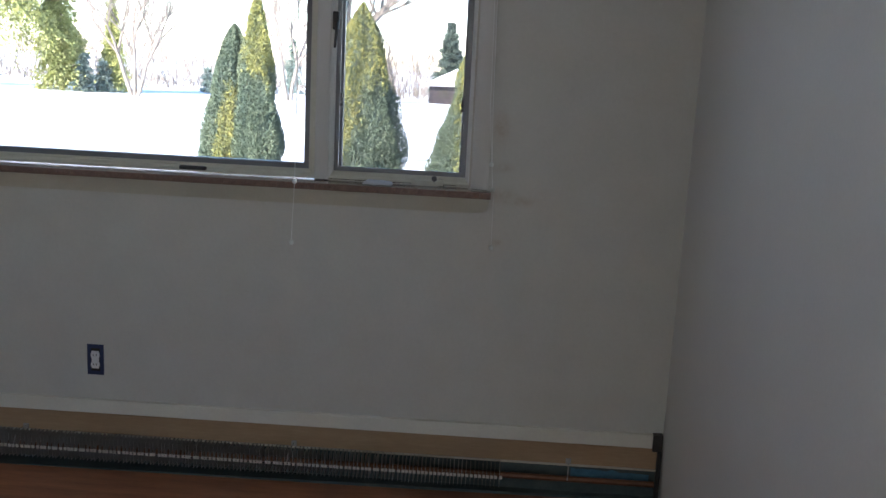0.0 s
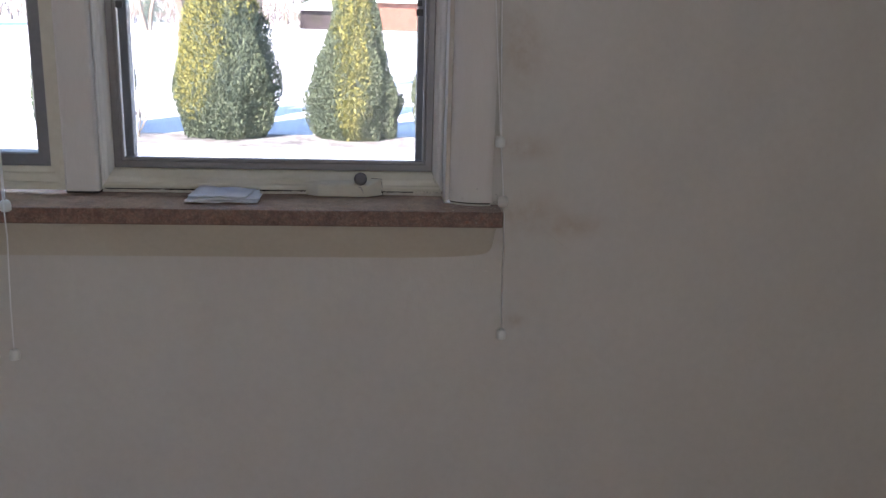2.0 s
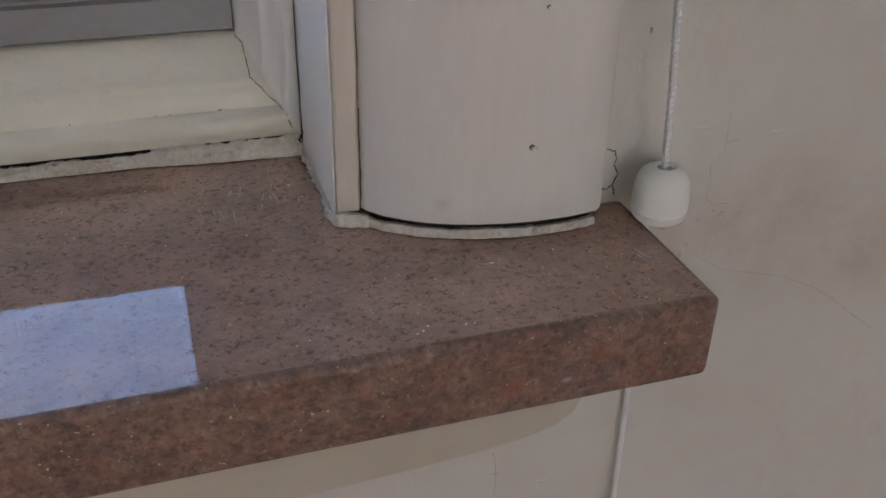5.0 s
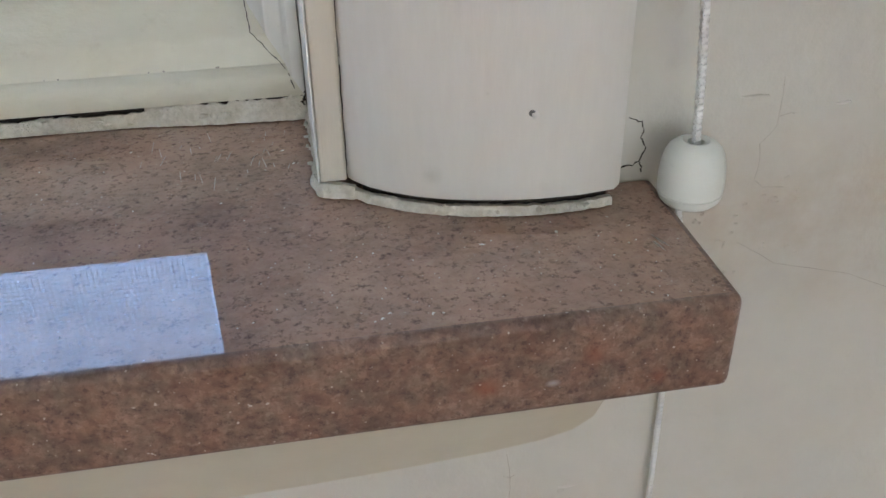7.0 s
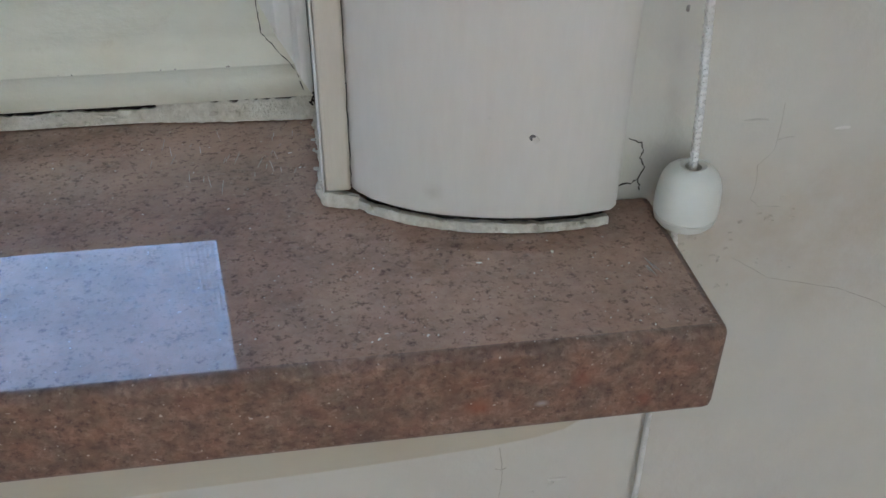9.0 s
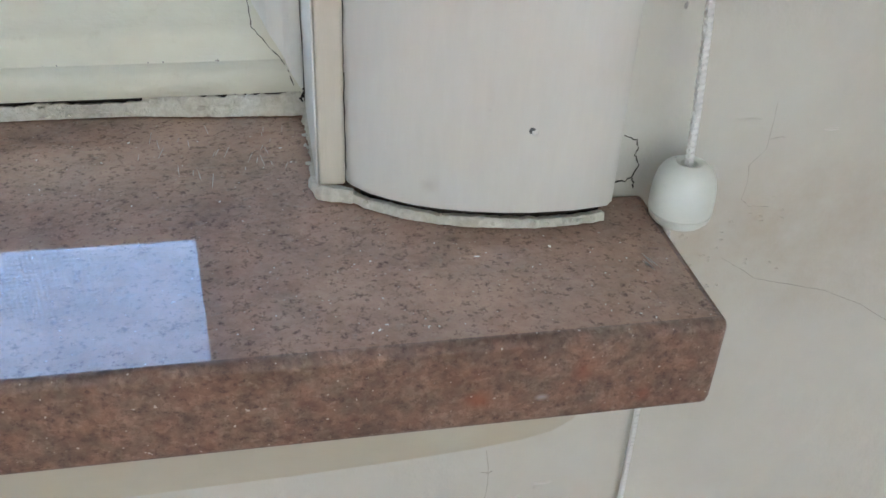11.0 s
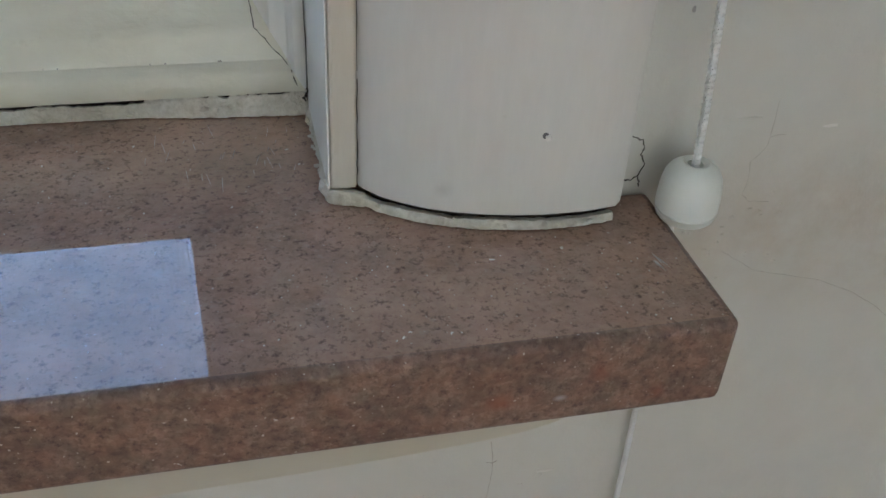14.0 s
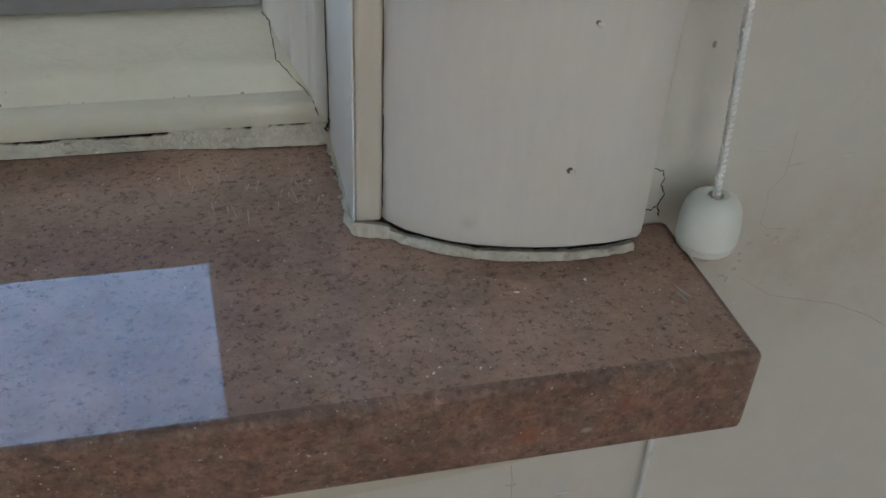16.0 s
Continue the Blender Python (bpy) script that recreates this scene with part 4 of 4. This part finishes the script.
fin_a = bpy.data.meshes.new("fin")
bm.to_mesh(fin_a)
bm.free()
fin_a.materials.append(FIN)
bm = bmesh.new()
box(bm, -0.0008, 0.0098, -0.0965, -0.0935, 0.0250, 0.0365)
fin_b = bpy.data.meshes.new("flange")
bm.to_mesh(fin_b)
bm.free()
fin_b.materials.append(FINTAB)
x = 0.092
while x > -2.05:
    f = new("fin", fin_a)
    f.parent = heater
    f.location = (x, 0, 0.062)
    f.rotation_euler = (0, rnd.uniform(-0.02, 0.02), rnd.uniform(-0.03, 0.03))
    g = new("flange", fin_b)
    g.parent = f
    x -= 0.0150

# ---- outdoors ----
GZ = -0.95


def ground_z(x, y):
    return GZ - 0.0085 * max(0.0, y - 14) + 0.02 * math.sin(x * 0.7) * math.sin(y * 0.5)


bm = bmesh.new()
xs = [-900, -300, -120, -60] + list(np.linspace(-40, 30, 36)) + [60, 120, 300, 900]
ys = [-600, -120, -40, -10] + list(np.linspace(-4, 90, 60)) + [150, 400, 1200]
grid = [[bm.verts.new((float(x), float(y), ground_z(x, min(y, 95)))) for y in ys] for x in xs]
for i in range(len(xs) - 1):
    for j in range(len(ys) - 1):
        bm.faces.new((grid[i][j], grid[i + 1][j], grid[i + 1][j + 1], grid[i][j + 1]))
structure(finish("ground", bm, SNOW, smooth=True), "bright snow covered lawn", "snow")

# strip of bare mulch below the hedge trees
bm = bmesh.new()
n = 60
ring = []
for i in range(n):
    a = 2 * math.pi * i / n
    r = 1 + 0.22 * noise.noise((math.cos(a) * 3, math.sin(a) * 3, 4))
    ring.append(bm.verts.new((-1.2 + 5.4 * math.cos(a) * r, 13.95 + 0.62 * math.sin(a) * r * (1 + 0.3 * noise.noise((a * 4, 1, 1))), GZ + 0.04)))
bm.faces.new(ring)
low = [bm.verts.new((v.co.x, v.co.y, GZ - 0.05)) for v in ring]
for i in range(n):
    bm.faces.new((ring[i], ring[(i + 1) % n], low[(i + 1) % n], low[i]))
structure(finish("mulch_bed", bm, MULCH), "brown mulch with thin snow below the hedge trees", "ground")


def leaf_mesh(name, centres, dirs, size, material, seed, aspect=0.36):
    """Many small kite-shaped leaves, each at its centre, pointing along its direction."""
    r = np.random.RandomState(seed)
    n = len(centres)
    d = dirs / np.linalg.norm(dirs, axis=1, keepdims=True)
    o = r.normal(size=(n, 3))
    s = np.cross(d, o)
    s /= np.linalg.norm(s, axis=1, keepdims=True)
    ln = size * r.uniform(0.6, 1.4, (n, 1))
    wd = ln * aspect
    v = np.stack([centres - d * ln * 0.5, centres + s * wd, centres + d * ln * 0.6, centres - s * wd], 1).reshape(-1, 3)
    f = np.arange(n * 4).reshape(-1, 4)
    me = bpy.data.meshes.new(name)
    me.from_pydata(v.tolist(), [], f.tolist())
    me.materials.append(material)
    return new(name, me)


def girth(h, flare):
    """Half width of an arborvitae at the height h, both as shares of the whole."""
    if h < 0.22:
        return 0.72 + 0.28 * (h / 0.22) ** 0.7
    if not flare:
        return max(0.0, 1 - (h - 0.22) / 0.78) ** 0.62
    if h < 0.50:
        return 1.0 - 0.42 * (h - 0.22) / 0.28
    return 0.58 * max(0.0, 1 - (h - 0.50) / 0.50) ** 0.55


def arborvitae(at, height, width, seed, label, sunny, flare=False, leaves=52000):
    """sunny(u, h) tells where sunlight is put into the leaf colour, across the width (-1 to 1) and up the height (0 to
    1).
    """
    t = thing("arborvitae", label, "tree", at, "row of arborvitae")
    part("trunk", tube(bmesh.new(), [(0, 0, -0.1), (0.02, 0, height * 0.4), (0, 0.02, height * 0.85)], 0.07, 8, [0.08, 0.05, 0.015]), BARK, t)
    r = np.random.RandomState(seed)
    h = r.uniform(0.01, 1, leaves * 2)
    keep = r.uniform(0, 1, leaves * 2) < (1.08 - h) ** 0.7
    h = h[keep][:leaves]
    a = r.uniform(0, 2 * math.pi, len(h))
    prof = np.array([girth(q, flare) for q in h])
    lump = np.array([noise.noise((math.cos(q) * 2.2 + seed, math.sin(q) * 2.2, k * height * 1.5)) for q, k in zip(a, h)])
    rad = width / 2 * prof * (1 + 0.30 * lump) * r.uniform(0.55, 1.05, len(h)) ** 0.45
    c = np.stack([np.cos(a) * rad, np.sin(a) * rad, h * height * (1 + 0.03 * lump)], 1)
    d = np.stack([np.cos(a) * 0.7, np.sin(a) * 0.7, np.full(len(h), 1.1)], 1) + r.normal(scale=0.45, size=(len(h), 3))
    core = bmesh.new()
    rings = []
    for i in range(13):
        f = 0.02 + 0.93 * i / 12
        ring = []
        for j in range(20):
            w = 2 * math.pi * j / 20
            lm = noise.noise((math.cos(w) * 2.2 + seed, math.sin(w) * 2.2, f * height * 1.5))
            rr = width / 2 * girth(f, flare) * (1 + 0.30 * lm) * 0.80 + 0.005
            ring.append(core.verts.new((math.cos(w) * rr, math.sin(w) * rr, f * height)))
        rings.append(ring)
    for p, q in zip(rings, rings[1:]):
        for j in range(20):
            core.faces.new((p[j], p[(j + 1) % 20], q[(j + 1) % 20], q[j]))
    core.faces.new(rings[0][::-1])
    core.faces.new(rings[-1])
    part("inner_foliage", core, NEEDLE, t, "dark inner foliage", smooth=True)
    # one ragged patch of sunlight, painted as golden leaves
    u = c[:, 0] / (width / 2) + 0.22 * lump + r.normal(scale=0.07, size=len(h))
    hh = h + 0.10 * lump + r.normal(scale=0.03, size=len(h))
    sunlit = sunny(u, hh) & (np.sin(a) < 0.3) & (r.uniform(0, 1, len(h)) < 0.74)
    crown = leaf_mesh("crown", c[~sunlit], d[~sunlit], 0.040, LEAF, seed)
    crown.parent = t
    crown = leaf_mesh("sunlit_foliage", c[sunlit], d[sunlit], 0.040, SUNLEAF, seed)
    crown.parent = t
    return t


arborvitae((-4.60, 14.4, GZ), 3.62, 1.04, 11, "tall green arborvitae with foliage coloured as sunlit near its tip", lambda u, h: (h > 0.62) & (u > -0.45 + 0.5 * (0.8 - h)))
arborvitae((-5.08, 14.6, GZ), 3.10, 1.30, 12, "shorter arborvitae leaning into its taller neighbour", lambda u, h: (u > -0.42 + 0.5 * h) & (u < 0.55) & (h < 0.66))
arborvitae((-2.60, 14.5, GZ), 3.60, 1.72, 13, "broad arborvitae with foliage coloured as sunlit, on a mulch bed", lambda u, h: ((u < 0.08) & (u > -0.92) & (h > 0.10 + 0.55 * np.abs(u + 0.42))) | (h > 0.60))
arborvitae((-0.46, 14.5, GZ), 3.05, 1.58, 14, "arborvitae with a spreading foot and foliage coloured as sunlit, on a mulch bed", lambda u, h: (u > -0.12 - 0.8 * np.clip(h, 0, 0.25)) & (u < 0.03 + 1.2 * np.clip(h, 0, 0.25)), True)
arborvitae((1.36, 14.5, GZ), 3.20, 1.60, 15, "broad green arborvitae with some foliage coloured as sunlit, on a mulch bed", lambda u, h: (u > 0.05) & (u < 0.55) & (h > 0.2))


def bare_tree(at, height, seed, label, spread=0.5, depth=5, stems=1, bole=0.30):
    """A bole that forks into ever finer limbs; several stems lean apart from one foot."""
    t = thing("bare_tree", label, "tree", at)
    r = random.Random(seed)
    trunk, limbs = bmesh.new(), bmesh.new()
    stack = []
    for i in range(stems):
        lean = Vector((0.30 * (i - (stems - 1) / 2), r.uniform(-0.15, 0.15), 1)).normalized() if stems > 1 else Vector((0, 0, 1))
        stack.append((Vector((0.12 * i, 0, -0.2)), lean, height * bole * (1 - 0.12 * i), height * (0.028 if stems == 1 else 0.016), 0))
    while stack:
        p, d, ln, rad, k = stack.pop()
        mid = p + d * ln * 0.5 + Vector((r.uniform(-1, 1), r.uniform(-1, 1), 0)) * ln * 0.05
        end = p + d * ln
        tube(trunk if k == 0 else limbs, [p, mid, end], rad, 6 if k < 2 else 4, [rad, rad * 0.85, rad * 0.68])
        if k < depth:
            for _ in range(3 if k < 3 else 2):
                nd = (d + Vector((r.gauss(0, spread), r.gauss(0, spread), r.uniform(0.0, 0.5)))).normalized()
                stack.append((end if r.random() < 0.7 else mid, nd, ln * r.uniform(0.6, 0.85), rad * 0.62, k + 1))
    part("trunk", trunk, BARK, t)
    part("limbs", limbs, BARK, t)
    return t


bare_tree((-25.0, 60.0, -1.4), 11.0, 3, "bare pale deciduous tree with three spreading stems on snow", 0.42, 6, 3, 0.30)
bare_tree((-9.3, 78.0, -1.5), 8.0, 5, "bare pale garden tree beyond the lawn", 0.5, 6)
bare_tree((-15.6, 66.0, -1.5), 12.0, 8, "bare deciduous tree beyond the lawn", 0.45, 6, 2, 0.28)
bare_tree((-4.2, 19.5, -1.0), 7.0, 9, "bare tree standing behind the arborvitae row", 0.4)


def conifer(at, height, width, seed, label, material, name, droop, leaves, size, low=0.08):
    t = thing(name, label, "tree", at)
    part("trunk", tube(bmesh.new(), [(0, 0, -0.3), (0, 0, height * 0.5), (0, 0, height * 0.97)], 0.2, 8, [height * 0.02, height * 0.014, height * 0.003]), BARK, t)
    r = np.random.RandomState(seed)
    cs, ds = [], []
    tiers = int(height * 2.2)
    per = max(4, leaves // (tiers * 9))
    for k in range(tiers):
        f = (k + 0.5) / tiers
        for b in range(9):
            a = r.uniform(0, 2 * math.pi)
            reach = width / 2 * (1 - f) ** 0.85 * r.uniform(0.6, 1.1) + 0.04
            u = r.uniform(0.1, 1, per)
            z = height * (low + (1 - low) * f) - droop * reach * u ** 1.6 + r.normal(scale=0.09, size=per)
            off = r.normal(scale=0.10 + 0.05 * reach, size=(per, 2))
            cs.append(np.stack([np.cos(a) * reach * u + off[:, 0], np.sin(a) * reach * u + off[:, 1], z], 1))
            ds.append(np.stack([np.full(per, math.cos(a)), np.full(per, math.sin(a)), np.full(per, -droop)], 1) + r.normal(scale=0.4, size=(per, 3)))
    crown = leaf_mesh("crown", np.concatenate(cs), np.concatenate(ds), size, material, seed)
    crown.parent = t
    return t


conifer((-4.7, 86.0, -1.6), 7.4, 4.6, 21, "dark blue-green spruce behind the far house", NEEDLE, "spruce_tree", 0.35, 16000, 0.24)
conifer((-36.7, 62.0, -1.4), 17.6, 13.6, 22, "large drooping yellow-green evergreen at the lawn edge", PINE, "drooping_evergreen", 1.0, 90000, 0.17, 0.40)
conifer((-32.4, 65.0, -1.4), 11.0, 5.4, 23, "slender drooping evergreen at the lawn edge", PINE, "drooping_evergreen", 0.9, 30000, 0.16)
conifer((-46.0, 65.0, -1.4), 16.5, 11.0, 24, "large drooping yellow-green evergreen at the lawn edge", PINE, "drooping_evergreen", 0.9, 40000, 0.18, 0.3)
conifer((-28.9, 66.0, -1.35), 7.0, 2.8, 25, "slender evergreen behind the bare tree", PINE, "drooping_evergreen", 0.8, 12000, 0.15)
for x, y, tall, wide, seed in ((-30.2, 64.0, 2.9, 2.2, 26), (-29.2, 65.0, 2.4, 2.0, 27), (-24.5, 75.0, 2.2, 1.5, 28), (-18.4, 80.0, 5.0, 2.2, 30)):
    conifer((x, y, -1.5), tall, wide, seed, "small blue-green spruce beyond the lawn", BLUEGREEN, "spruce_tree", 0.3, 4000, 0.15)
bare_tree((-3.95, 14.1, GZ), 1.0, 41, "small dry bare shrub beside the arborvitae row", 0.5, 4)

# thin far brush along the lawn edge
r = np.random.RandomState(31)
n = 9000
bx = r.uniform(-60, 25, n)
by = r.uniform(84, 120, n)
bh = r.uniform(0.0, 1, n) ** 1.6 * 4.5
c = np.stack([bx, by, -1.6 + bh], 1)
d = np.stack([r.normal(scale=0.3, size=n), r.normal(scale=0.3, size=n), np.ones(n)], 1)
brush = leaf_mesh("far_brush", c, d, 1.5, BARK, 32, 0.035)
tagged(brush, "thin bare brush along the far lawn edge", "brush", kind="stuff")

# far house: low brown walls, snow on the roof
house = thing("far_house", "low brown house with a snow covered roof across the lawn", "house", (0, 0, 0))
HY = 80.0
part("wall", boxed(-6.1, -1.6, HY, HY + 7, -2.0, 0.1), BRICKB, house, "dark brown wall")
part("wall", boxed(-1.6, 6.5, HY + 1.5, HY + 8, -2.0, 0.9), REDB, house, "red-brown wall")
bm = bmesh.new()
rv = [bm.verts.new(c) for c in ((-6.9, HY - 0.6, 0.05), (-1.2, HY - 0.6, 0.05), (-1.2, HY + 8, 0.05), (-6.9, HY + 8, 0.05), (-3.6, HY + 3.5, 1.75), (-1.2, HY + 3.5, 1.75))]
for q in ((0, 1, 5, 4), (1, 2, 5), (2, 3, 4, 5), (3, 0, 4), (0, 3, 2, 1)):
    bm.faces.new([rv[i] for i in q])
part("roof", bm, SNOW, house, "snow covered roof")
bm = bmesh.new()
rv = [bm.verts.new(c) for c in ((-2.2, HY + 0.8, 0.85), (7.2, HY + 0.8, 0.85), (7.2, HY + 9, 0.85), (-2.2, HY + 9, 0.85), (0.5, HY + 4.8, 2.6), (4.6, HY + 4.8, 2.6))]
for q in ((0, 1, 5, 4), (1, 2, 5), (2, 3, 4, 5), (3, 0, 4), (0, 3, 2, 1)):
    bm.faces.new([rv[i] for i in q])
part("roof", bm, SNOW, house, "snow covered roof")
for x in (-5.2, -3.4):
    w = part("house_window", boxed(x, x + 0.8, HY - 0.04, HY - 0.005, -1.0, -0.2), GAP, house, "dark window")
